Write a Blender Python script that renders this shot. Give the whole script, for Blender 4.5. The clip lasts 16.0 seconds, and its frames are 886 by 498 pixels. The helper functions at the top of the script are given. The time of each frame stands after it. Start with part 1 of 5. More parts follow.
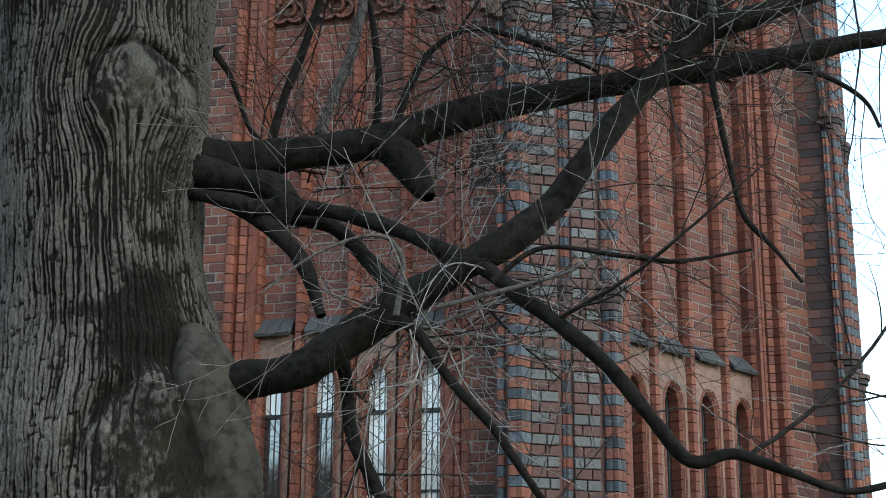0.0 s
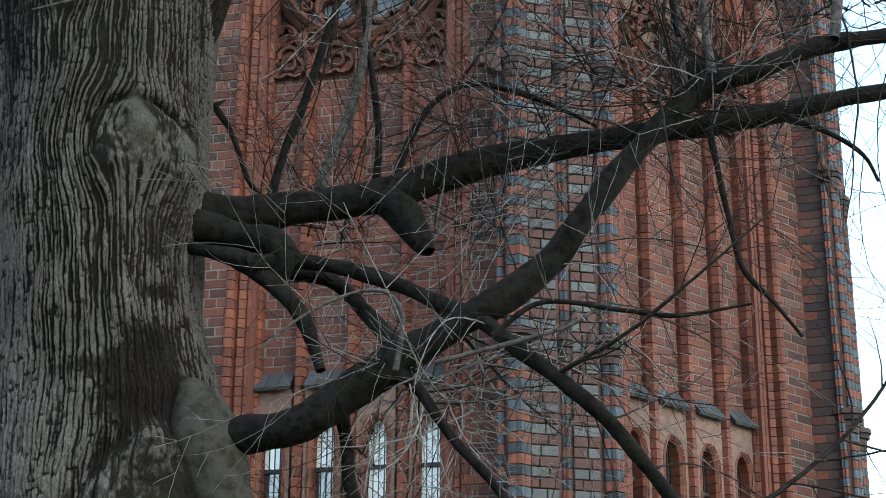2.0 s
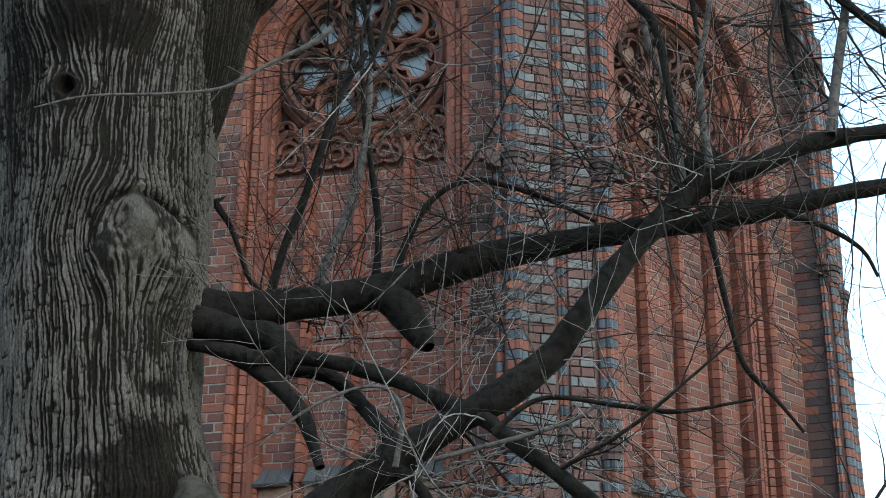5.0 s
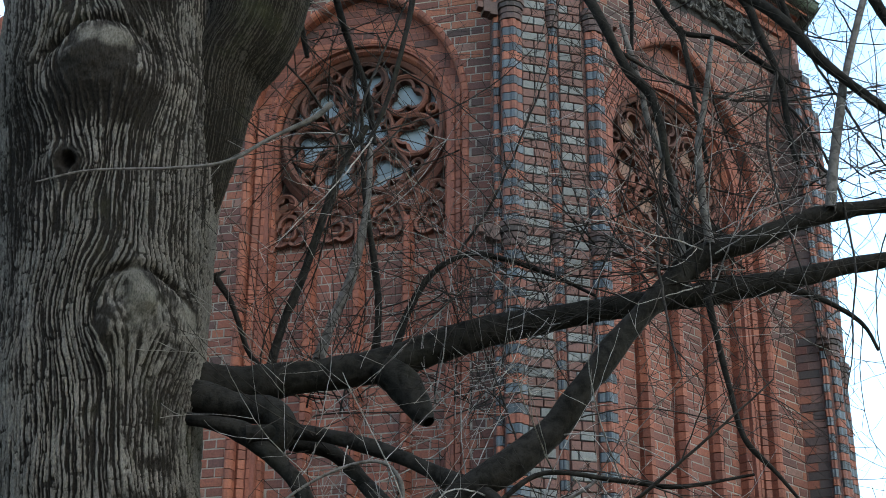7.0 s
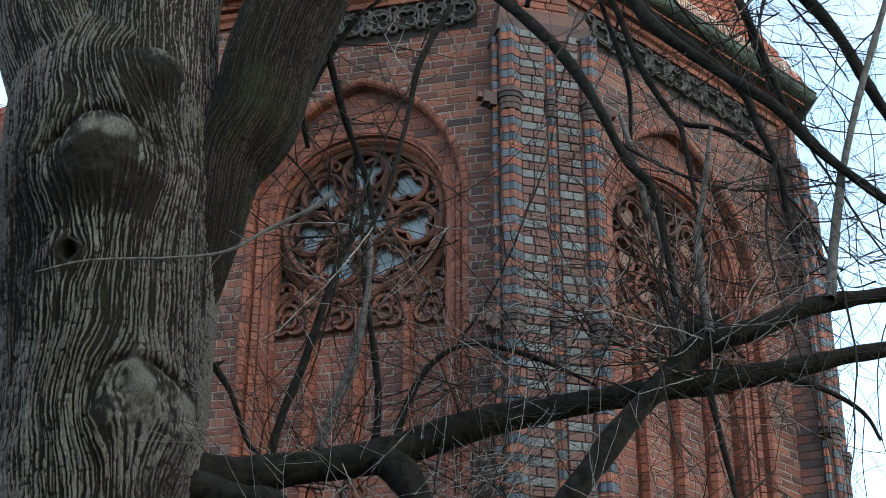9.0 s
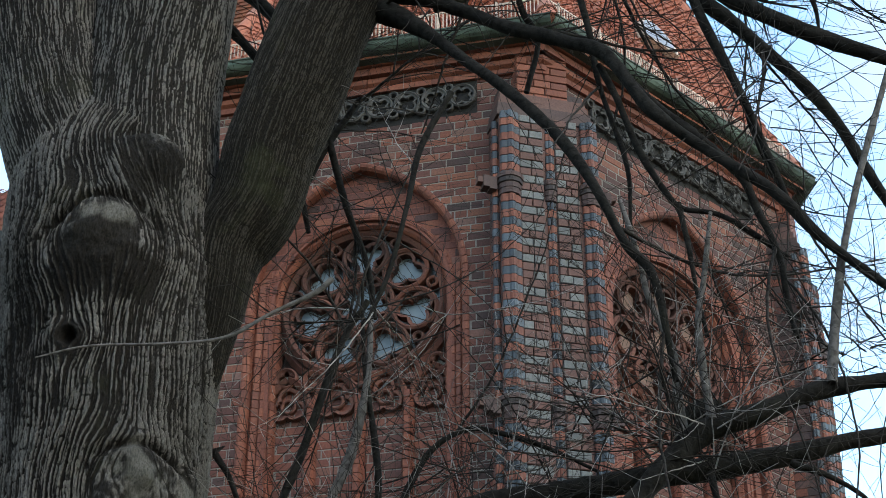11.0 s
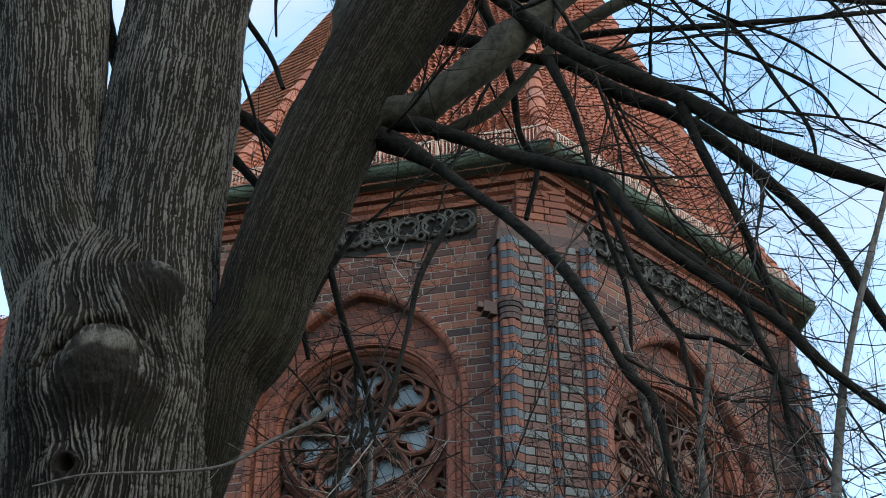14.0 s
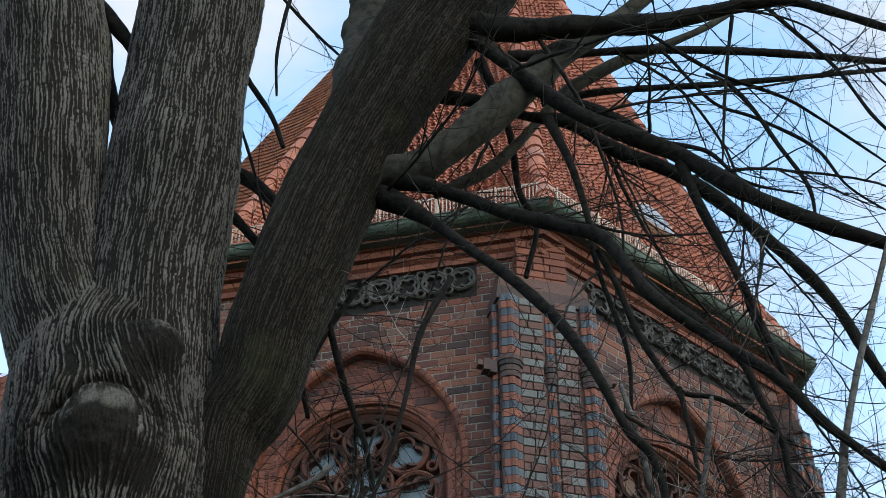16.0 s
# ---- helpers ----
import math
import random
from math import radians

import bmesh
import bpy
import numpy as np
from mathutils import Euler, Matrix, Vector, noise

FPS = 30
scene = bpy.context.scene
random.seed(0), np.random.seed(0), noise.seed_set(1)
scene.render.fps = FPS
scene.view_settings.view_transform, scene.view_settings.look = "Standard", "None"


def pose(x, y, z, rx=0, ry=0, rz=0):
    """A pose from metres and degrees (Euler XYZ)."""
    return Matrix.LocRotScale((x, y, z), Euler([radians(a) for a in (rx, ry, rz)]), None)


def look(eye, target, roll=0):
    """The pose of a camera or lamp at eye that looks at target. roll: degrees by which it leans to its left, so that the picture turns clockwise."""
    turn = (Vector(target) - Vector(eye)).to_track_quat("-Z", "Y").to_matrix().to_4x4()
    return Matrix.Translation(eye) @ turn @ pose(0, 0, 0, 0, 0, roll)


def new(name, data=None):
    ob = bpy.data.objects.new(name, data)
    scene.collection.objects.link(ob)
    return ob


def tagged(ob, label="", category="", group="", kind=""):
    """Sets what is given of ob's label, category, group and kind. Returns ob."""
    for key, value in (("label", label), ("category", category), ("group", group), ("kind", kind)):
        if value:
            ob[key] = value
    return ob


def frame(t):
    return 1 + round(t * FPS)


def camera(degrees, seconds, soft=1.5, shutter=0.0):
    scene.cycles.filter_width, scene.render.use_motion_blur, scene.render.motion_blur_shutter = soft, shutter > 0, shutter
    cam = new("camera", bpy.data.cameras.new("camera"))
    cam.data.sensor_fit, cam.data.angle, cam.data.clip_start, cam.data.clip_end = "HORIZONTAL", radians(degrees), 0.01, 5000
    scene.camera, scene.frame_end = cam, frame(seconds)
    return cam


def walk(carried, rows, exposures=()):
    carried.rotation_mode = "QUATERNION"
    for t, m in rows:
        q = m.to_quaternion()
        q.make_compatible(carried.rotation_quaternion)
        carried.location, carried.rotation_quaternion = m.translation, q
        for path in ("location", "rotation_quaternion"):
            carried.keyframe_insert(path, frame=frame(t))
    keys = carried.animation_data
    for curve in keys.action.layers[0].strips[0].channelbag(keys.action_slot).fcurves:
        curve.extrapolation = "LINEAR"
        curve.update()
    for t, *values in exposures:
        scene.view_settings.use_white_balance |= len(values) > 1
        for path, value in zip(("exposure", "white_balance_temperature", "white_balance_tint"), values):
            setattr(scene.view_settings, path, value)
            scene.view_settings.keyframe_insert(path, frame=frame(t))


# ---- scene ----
EXPOSURES = [(0.0, -0.58), (4.0, -0.46), (9.0, -0.6), (12.5, -0.8), (16.0, -0.98)]
SKY, SUN = 0.15, 0.15
SKYLIGHT = (0.15, 0.45)
cam = camera(30.26, 16.0, soft=0.8)
ROWS = [
    (0.0, 0.0000, 0.0000, 1.6000, 108.001, -0.428, -0.139),
    (0.5, -0.0000, -0.0003, 1.6009, 108.461, -0.403, -0.130),
    (1.0, -0.0000, -0.0006, 1.6019, 108.949, -0.382, -0.130),
    (1.5, -0.0000, -0.0009, 1.6028, 109.396, -0.399, -0.138),
    (2.0, -0.0000, -0.0013, 1.6037, 109.870, -0.382, -0.136),
    (2.5, -0.0000, -0.0016, 1.6046, 110.323, -0.397, -0.145),
    (3.0, -0.0000, -0.0020, 1.6056, 110.830, -0.378, -0.138),
    (3.5, -0.0000, -0.0024, 1.6066, 111.350, -0.382, -0.144),
    (4.0, -0.0000, -0.0028, 1.6078, 111.948, -0.343, -0.131),
    (6.5, -0.0000, -0.0054, 1.6137, 115.045, -0.267, -0.105),
    (7.0, -0.0000, -0.0060, 1.6150, 115.707, -0.277, -0.109),
    (7.5, -0.0000, -0.0066, 1.6162, 116.368, -0.278, -0.113),
    (8.0, -0.0001, -0.0074, 1.6178, 117.219, -0.270, -0.107),
    (8.5, -0.0001, -0.0082, 1.6193, 118.003, -0.264, -0.105),
    (9.0, -0.0001, -0.0090, 1.6207, 118.784, -0.252, -0.095),
    (11.5, -0.0001, -0.0129, 1.6274, 122.514, -0.189, -0.043),
    (12.0, -0.0001, -0.0139, 1.6289, 123.354, -0.167, -0.031),
    (12.5, -0.0002, -0.0148, 1.6302, 124.128, -0.174, -0.029),
    (13.0, -0.0002, -0.0157, 1.6315, 124.861, -0.157, -0.017),
    (13.5, -0.0002, -0.0164, 1.6325, 125.432, -0.157, -0.013),
    (14.0, -0.0002, -0.0171, 1.6336, 126.069, -0.143, -0.006),
    (14.5, -0.0002, -0.0178, 1.6344, 126.574, -0.132, 0.004),
    (15.0, -0.0002, -0.0184, 1.6353, 127.079, -0.140, -0.003),
    (15.5, -0.0002, -0.0190, 1.6361, 127.562, -0.132, 0.003),
    (16.0, -0.0002, -0.0197, 1.6369, 128.076, -0.101, 0.019),
]
walk(cam, [(t, pose(x, y, z, rx, ry, rz)) for t, x, y, z, rx, ry, rz in ROWS], EXPOSURES)

# ---- world and light ----
world = bpy.data.worlds.new("sky")
scene.world = world
world.use_nodes = True
wn, wl = world.node_tree.nodes, world.node_tree.links
wn.clear()
SUN_UP, SUN_TURN = 34.0, 138.0
sky = wn.new("ShaderNodeTexSky")
sky.sky_type = "NISHITA"
sky.sun_disc = False
sky.sun_elevation, sky.sun_rotation = radians(SUN_UP), radians(SUN_TURN)
sky.air_density, sky.dust_density, sky.ozone_density = 1.0, 0.6, 1.2
coord = wn.new("ShaderNodeTexCoord")
cmap = wn.new("ShaderNodeMapping")
cmap.inputs["Scale"].default_value = (1.0, 1.0, 2.2)
wl.new(coord.outputs["Generated"], cmap.inputs["Vector"])
cloud = wn.new("ShaderNodeTexNoise")
cloud.inputs["Scale"].default_value, cloud.inputs["Detail"].default_value = 3.2, 6.0
cloud.inputs["Roughness"].default_value = 0.55
wl.new(cmap.outputs[0], cloud.inputs["Vector"])
cramp = wn.new("ShaderNodeValToRGB")
cramp.color_ramp.elements[0].position, cramp.color_ramp.elements[1].position = 0.4, 0.62
wl.new(cloud.outputs["Fac"], cramp.inputs["Fac"])
# thin haze towards the horizon
sep = wn.new("ShaderNodeSeparateXYZ")
wl.new(coord.outputs["Generated"], sep.inputs[0])
haze = wn.new("ShaderNodeMapRange")
haze.inputs["From Min"].default_value, haze.inputs["From Max"].default_value = 0.12, 0.55
haze.inputs["To Min"].default_value, haze.inputs["To Max"].default_value = 0.45, 0.0
wl.new(sep.outputs["Z"], haze.inputs["Value"])
# the broken clouds stand high; below them the sky is clearer
bank = wn.new("ShaderNodeMapRange")
bank.inputs["From Min"].default_value, bank.inputs["From Max"].default_value = 0.52, 0.66
bank.inputs["To Min"].default_value, bank.inputs["To Max"].default_value = 0.3, 1.0
wl.new(sep.outputs["Z"], bank.inputs["Value"])
cover = wn.new("ShaderNodeMath")
cover.operation = "MULTIPLY"
wl.new(bank.outputs[0], cover.inputs[0])
wl.new(cramp.outputs["Color"], cover.inputs[1])
veil = wn.new("ShaderNodeMath")
veil.operation = "MAXIMUM"
wl.new(haze.outputs[0], veil.inputs[0])
wl.new(cover.outputs[0], veil.inputs[1])
cmix = wn.new("ShaderNodeMix")
cmix.data_type = "RGBA"
wl.new(veil.outputs[0], cmix.inputs[0])
tint = wn.new("ShaderNodeMix")
tint.data_type, tint.blend_type = "RGBA", "MULTIPLY"
tint.inputs[0].default_value = 1.0
wl.new(sky.outputs["Color"], tint.inputs[6])
tint.inputs[7].default_value = (7.4, 7.8, 6.7, 1)
wl.new(tint.outputs[2], cmix.inputs[6])
cmix.inputs[7].default_value = (12.6, 12.6, 13.2, 1)
bg = wn.new("ShaderNodeBackground")
bg.inputs["Strength"].default_value = SKY
wl.new(cmix.outputs[2], bg.inputs["Color"])
wout = wn.new("ShaderNodeOutputWorld")
wl.new(bg.outputs[0], wout.inputs["Surface"])

sun = new("sun", bpy.data.lights.new("sun", "SUN"))
sun.data.energy, sun.data.angle, sun.data.color = SUN, radians(25), (1.0, 0.97, 0.93)
sun.matrix_world = look((0, 0, 40), (0 + 40 * math.sin(radians(SUN_TURN)) * -1, 40 * math.cos(radians(SUN_TURN)) * -1, 40 - 40 * math.tan(radians(SUN_UP))))

# ---- materials ----
def shader(name, rough=0.8):
    m = bpy.data.materials.new(name)
    m.use_nodes = True
    n, l = m.node_tree.nodes, m.node_tree.links
    b = n["Principled BSDF"]
    b.inputs["Roughness"].default_value = rough
    b.inputs["Specular IOR Level"].default_value = 0.3
    return m, n, l, b


def noise_tex(n, l, scale, detail=4.0, rough=0.6, stretch=None, vec="Object"):
    tc = n.new("ShaderNodeTexCoord")
    mp = n.new("ShaderNodeMapping")
    if stretch:
        mp.inputs["Scale"].default_value = stretch
    l.new(tc.outputs[vec], mp.inputs["Vector"])
    t = n.new("ShaderNodeTexNoise")
    t.inputs["Scale"].default_value, t.inputs["Detail"].default_value, t.inputs["Roughness"].default_value = scale, detail, rough
    l.new(mp.outputs[0], t.inputs["Vector"])
    return t.outputs["Fac"]


def ramp(n, l, src, stops):
    r = n.new("ShaderNodeValToRGB")
    e = r.color_ramp.elements
    while len(e) < len(stops):
        e.new(0.5)
    for k, (p, c) in zip(e, stops):
        k.position, k.color = p, (*c, 1)
    l.new(src, r.inputs["Fac"])
    return r.outputs["Color"]


def mixed(n, l, fac, a, b, mode="MIX"):
    m = n.new("ShaderNodeMix")
    m.data_type, m.blend_type = "RGBA", mode
    if isinstance(fac, (int, float)):
        m.inputs[0].default_value = fac
    else:
        l.new(fac, m.inputs[0])
    for i, s in ((6, a), (7, b)):
        if isinstance(s, tuple):
            m.inputs[i].default_value = (*s, 1)
        else:
            l.new(s, m.inputs[i])
    return m.outputs[2]


def bump(n, l, b, src, strength=0.4, dist=0.01):
    k = n.new("ShaderNodeBump")
    k.inputs["Strength"].default_value, k.inputs["Distance"].default_value = strength, dist
    l.new(src, k.inputs["Height"])
    l.new(k.outputs[0], b.inputs["Normal"])


def pieces(name, stops, rough=0.8, island=True, stain=(0.5, 0.5, 0.5), stain_amount=0.35, grain=40.0):
    """A material whose pieces differ: colour from the random number of each piece, then grain and broad staining."""
    m, n, l, b = shader(name, rough)
    if island:
        g = n.new("ShaderNodeNewGeometry")
        rnd = g.outputs["Random Per Island"]
    else:
        g = n.new("ShaderNodeObjectInfo")
        rnd = g.outputs["Random"]
    col = ramp(n, l, rnd, stops)
    fine = noise_tex(n, l, grain, 5.0, 0.65)
    col = mixed(n, l, 0.7, col, ramp(n, l, fine, [(0.3, (0.55, 0.55, 0.55)), (0.7, (1.25, 1.2, 1.15))]), "MULTIPLY")
    broad = noise_tex(n, l, 1.1, 5.0, 0.6)
    col = mixed(n, l, stain_amount, col, ramp(n, l, broad, [(0.35, stain), (0.62, (1.1, 1.1, 1.1))]), "MULTIPLY")
    l.new(col, b.inputs["Base Color"])
    bump(n, l, b, fine, 0.5, 0.006)
    return m


RED = [(0.0, (0.052, 0.032, 0.031)), (0.22, (0.084, 0.037, 0.033)), (0.5, (0.118, 0.044, 0.034)), (0.78, (0.162, 0.056, 0.038)), (0.93, (0.2, 0.075, 0.048)), (1.0, (0.14, 0.08, 0.07))]
ORANGE = [(0.0, (0.12, 0.042, 0.03)), (0.5, (0.175, 0.056, 0.036)), (1.0, (0.23, 0.078, 0.048))]
brick_mat = pieces("brick_red", RED)
brick_obj_mat = pieces("brick_red_single", RED, island=False)
panel_brick_mat = pieces("brick_panel", [(0.0, (0.1, 0.045, 0.038)), (0.4, (0.15, 0.055, 0.042)), (0.8, (0.2, 0.07, 0.048)), (1.0, (0.14, 0.075, 0.065))])
orange_mat = pieces("brick_orange", ORANGE, 0.7)
tracery_mat = pieces("terracotta_tracery", [(0.0, (0.105, 0.045, 0.034)), (1.0, (0.17, 0.062, 0.042))], 0.75, stain=(0.22, 0.2, 0.2), stain_amount=0.85)
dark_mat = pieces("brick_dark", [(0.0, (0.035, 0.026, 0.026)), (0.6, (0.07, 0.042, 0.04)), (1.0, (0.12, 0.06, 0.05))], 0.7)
grey_band = pieces("brick_grey_band", [(0.0, (0.075, 0.076, 0.08)), (0.5, (0.125, 0.128, 0.132)), (0.85, (0.19, 0.19, 0.19)), (1.0, (0.33, 0.32, 0.3))], 0.75, stain=(0.45, 0.45, 0.45), stain_amount=0.6)
orange_obj = pieces("ring_brick_orange", ORANGE, 0.65, island=False)
black_glaze_obj = pieces("ring_brick_black", [(0.0, (0.02, 0.025, 0.033)), (0.6, (0.036, 0.047, 0.062)), (1.0, (0.07, 0.088, 0.11))], 0.4, island=False, stain=(0.7, 0.7, 0.7))
maroon_band = pieces("brick_maroon_band", [(0.0, (0.08, 0.044, 0.04)), (1.0, (0.14, 0.068, 0.058))], 0.75)
# near-black colour for the shade inside the frieze's holes
hole_shade_mat = pieces("frieze_hole_shade", [(0.0, (0.01, 0.009, 0.009)), (1.0, (0.02, 0.018, 0.018))], 0.9)
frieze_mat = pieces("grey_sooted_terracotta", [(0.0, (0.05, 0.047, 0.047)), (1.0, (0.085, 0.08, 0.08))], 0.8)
mortar_mat = pieces("mortar", [(0.0, (0.17, 0.155, 0.145)), (1.0, (0.22, 0.2, 0.185))], 0.9, grain=25.0, stain_amount=0.6)
render_mat = pieces("plaster", [(0.0, (0.19, 0.12, 0.098)), (1.0, (0.23, 0.145, 0.118))], 0.9, grain=14.0, stain_amount=0.6)
slate_mat = pieces("slate", [(0.0, (0.035, 0.038, 0.042)), (1.0, (0.065, 0.07, 0.075))], 0.7)
tile_mat = pieces("roof_tile", [(0.0, (0.28, 0.098, 0.066)), (0.4, (0.38, 0.135, 0.088)), (0.8, (0.45, 0.175, 0.12)), (1.0, (0.35, 0.165, 0.13))], 0.8)
dark_tile_mat = pieces("dark_roof_tile", [(0.0, (0.16, 0.06, 0.035)), (0.5, (0.26, 0.085, 0.04)), (1.0, (0.2, 0.1, 0.06))], 0.85)
copper_mat = pieces("copper", [(0.0, (0.065, 0.09, 0.075)), (1.0, (0.11, 0.145, 0.12))], 0.6, stain=(0.12, 0.12, 0.11), stain_amount=0.95, grain=12.0)
iron_mat = pieces("painted_iron", [(0.0, (0.03, 0.03, 0.03)), (1.0, (0.05, 0.05, 0.05))], 0.5)
guard_mat = pieces("snow_guard_metal", [(0.0, (0.5, 0.4, 0.34)), (1.0, (0.58, 0.47, 0.4))], 0.6)
soil_mat = pieces("soil", [(0.0, (0.08, 0.075, 0.05)), (1.0, (0.09, 0.085, 0.05))], 0.95, grain=6.0, stain_amount=0.8)

glass_mat, n_, l_, b_ = shader("window_glass", 0.06)
b_.inputs["Base Color"].default_value = (0.012, 0.016, 0.02, 1)
b_.inputs["Specular IOR Level"].default_value = 0.9
b_.inputs["Coat Weight"].default_value = 1.0
b_.inputs["Coat Roughness"].default_value = 0.05
b_.inputs["Coat IOR"].default_value = 2.2
bump(n_, l_, b_, noise_tex(n_, l_, 5.0, 2.0), 0.12, 0.02)

# the bright light in the panes is put into the near-white base colour
painted_sky_glass, n_, l_, b_ = shader("window_glass_painted_sky", 0.12)
l_.new(ramp(n_, l_, noise_tex(n_, l_, 4.0, 3.0), [(0.3, (0.8, 0.8, 0.76)), (0.6, (0.92, 0.92, 0.9))]), b_.inputs["Base Color"])
b_.inputs["Coat Weight"].default_value = 1.0
b_.inputs["Coat IOR"].default_value = 2.0

# sky mirrored by the leaded panes is put into the blue-grey colour
leaded_sky_mat, n_, l_, b_ = shader("leaded_glass_sky_tone", 0.25)
l_.new(ramp(n_, l_, noise_tex(n_, l_, 3.0, 3.0), [(0.3, (0.09, 0.115, 0.14)), (0.7, (0.17, 0.2, 0.23))]), b_.inputs["Base Color"])


def bark(name, light, dark, scale, stretch, moss=0.0, depth=0.02):
    m, n, l, b = shader(name, 0.9)
    b.inputs["Specular IOR Level"].default_value = 0.1
    ridge = noise_tex(n, l, scale, 5.0, 0.6, stretch)
    fine = noise_tex(n, l, scale * 7, 4.0, 0.7)
    broad = noise_tex(n, l, 1.6, 4.0, 0.6)
    col = ramp(n, l, ridge, [(0.36, dark), (0.56, light)])
    col = mixed(n, l, 0.6, col, ramp(n, l, fine, [(0.3, (0.6, 0.6, 0.6)), (0.7, (1.2, 1.2, 1.2))]), "MULTIPLY")
    col = mixed(n, l, 0.5, col, ramp(n, l, broad, [(0.35, (0.5, 0.52, 0.48)), (0.65, (1.15, 1.12, 1.1))]), "MULTIPLY")
    if moss:
        g = noise_tex(n, l, 2.3, 5.0, 0.65)
        gm = ramp(n, l, g, [(0.55, (0, 0, 0)), (0.72, (moss, moss, moss))])
        col = mixed(n, l, gm, col, (0.055, 0.056, 0.026))
    l.new(col, b.inputs["Base Color"])
    bump(n, l, b, ridge, 0.8, depth)
    return m


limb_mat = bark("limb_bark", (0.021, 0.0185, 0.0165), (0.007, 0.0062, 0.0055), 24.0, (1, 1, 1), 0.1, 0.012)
side_mat = bark("fork_bark", (0.066, 0.06, 0.05), (0.03, 0.027, 0.022), 18.0, (1, 1, 1), 0.4, 0.006)


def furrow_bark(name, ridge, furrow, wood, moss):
    """Old bark: pale plates on brown furrows, with crevice shade put into the colour by the height of the modelled
    ridges, and moss and algae in patches.
    """
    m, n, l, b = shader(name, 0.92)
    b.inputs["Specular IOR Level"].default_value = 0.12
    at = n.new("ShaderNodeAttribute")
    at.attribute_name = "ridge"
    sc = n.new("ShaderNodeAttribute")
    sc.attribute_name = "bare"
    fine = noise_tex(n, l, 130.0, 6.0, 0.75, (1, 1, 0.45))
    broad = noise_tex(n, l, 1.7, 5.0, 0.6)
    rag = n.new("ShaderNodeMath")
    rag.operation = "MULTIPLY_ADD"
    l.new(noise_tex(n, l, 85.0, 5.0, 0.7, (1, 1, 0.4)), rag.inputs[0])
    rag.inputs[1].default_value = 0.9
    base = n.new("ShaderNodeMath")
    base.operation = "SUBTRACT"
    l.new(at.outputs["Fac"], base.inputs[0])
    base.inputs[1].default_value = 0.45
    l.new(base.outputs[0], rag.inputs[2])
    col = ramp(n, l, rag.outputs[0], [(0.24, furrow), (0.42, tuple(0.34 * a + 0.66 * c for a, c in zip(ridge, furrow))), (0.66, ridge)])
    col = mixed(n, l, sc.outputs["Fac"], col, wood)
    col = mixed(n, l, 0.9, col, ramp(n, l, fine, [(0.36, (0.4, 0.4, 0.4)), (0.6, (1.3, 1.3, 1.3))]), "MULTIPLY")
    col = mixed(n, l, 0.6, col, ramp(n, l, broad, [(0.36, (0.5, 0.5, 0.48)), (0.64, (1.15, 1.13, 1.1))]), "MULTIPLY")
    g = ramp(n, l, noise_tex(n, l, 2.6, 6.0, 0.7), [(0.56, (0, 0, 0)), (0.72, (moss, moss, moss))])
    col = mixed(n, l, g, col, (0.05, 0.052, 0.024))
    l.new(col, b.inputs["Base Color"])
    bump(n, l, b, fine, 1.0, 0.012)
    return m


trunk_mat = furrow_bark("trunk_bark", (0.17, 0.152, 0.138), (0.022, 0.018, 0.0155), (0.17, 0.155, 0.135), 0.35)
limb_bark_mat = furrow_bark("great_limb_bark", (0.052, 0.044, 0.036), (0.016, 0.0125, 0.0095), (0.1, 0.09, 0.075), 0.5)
shoot_mat = bark("pale_shoot_bark", (0.13, 0.118, 0.113), (0.06, 0.053, 0.05), 30.0, (1, 1, 1), 0.0, 0.004)
twig_mat = bark("twig_bark", (0.042, 0.036, 0.033), (0.018, 0.0155, 0.014), 20.0, (1, 1, 1))
grey_twig_mat = bark("pale_twig_bark", (0.3, 0.275, 0.265), (0.12, 0.105, 0.1), 20.0, (1, 1, 1))

# ---- building tools ----
def part(name, bm, material, parent=None, label=""):
    me = bpy.data.meshes.new(name)
    bm.to_mesh(me)
    bm.free()
    me.materials.append(material)
    ob = new(name, me)
    ob.parent = parent
    if label:
        ob["label"] = label
    return ob


def raw(name, verts, faces, material, parent=None, smooth=False, label=""):
    me = bpy.data.meshes.new(name)
    me.from_pydata([tuple(v) for v in verts], [], [tuple(f) for f in faces])
    if smooth:
        me.polygons.foreach_set("use_smooth", [True] * len(me.polygons))
    me.materials.append(material)
    ob = new(name, me)
    ob.parent = parent
    if label:
        ob["label"] = label
    return ob


def empty(name, m, label, category, group="", kind=""):
    ob = new(name)
    ob.matrix_world = m
    return tagged(ob, label, category, group, kind)


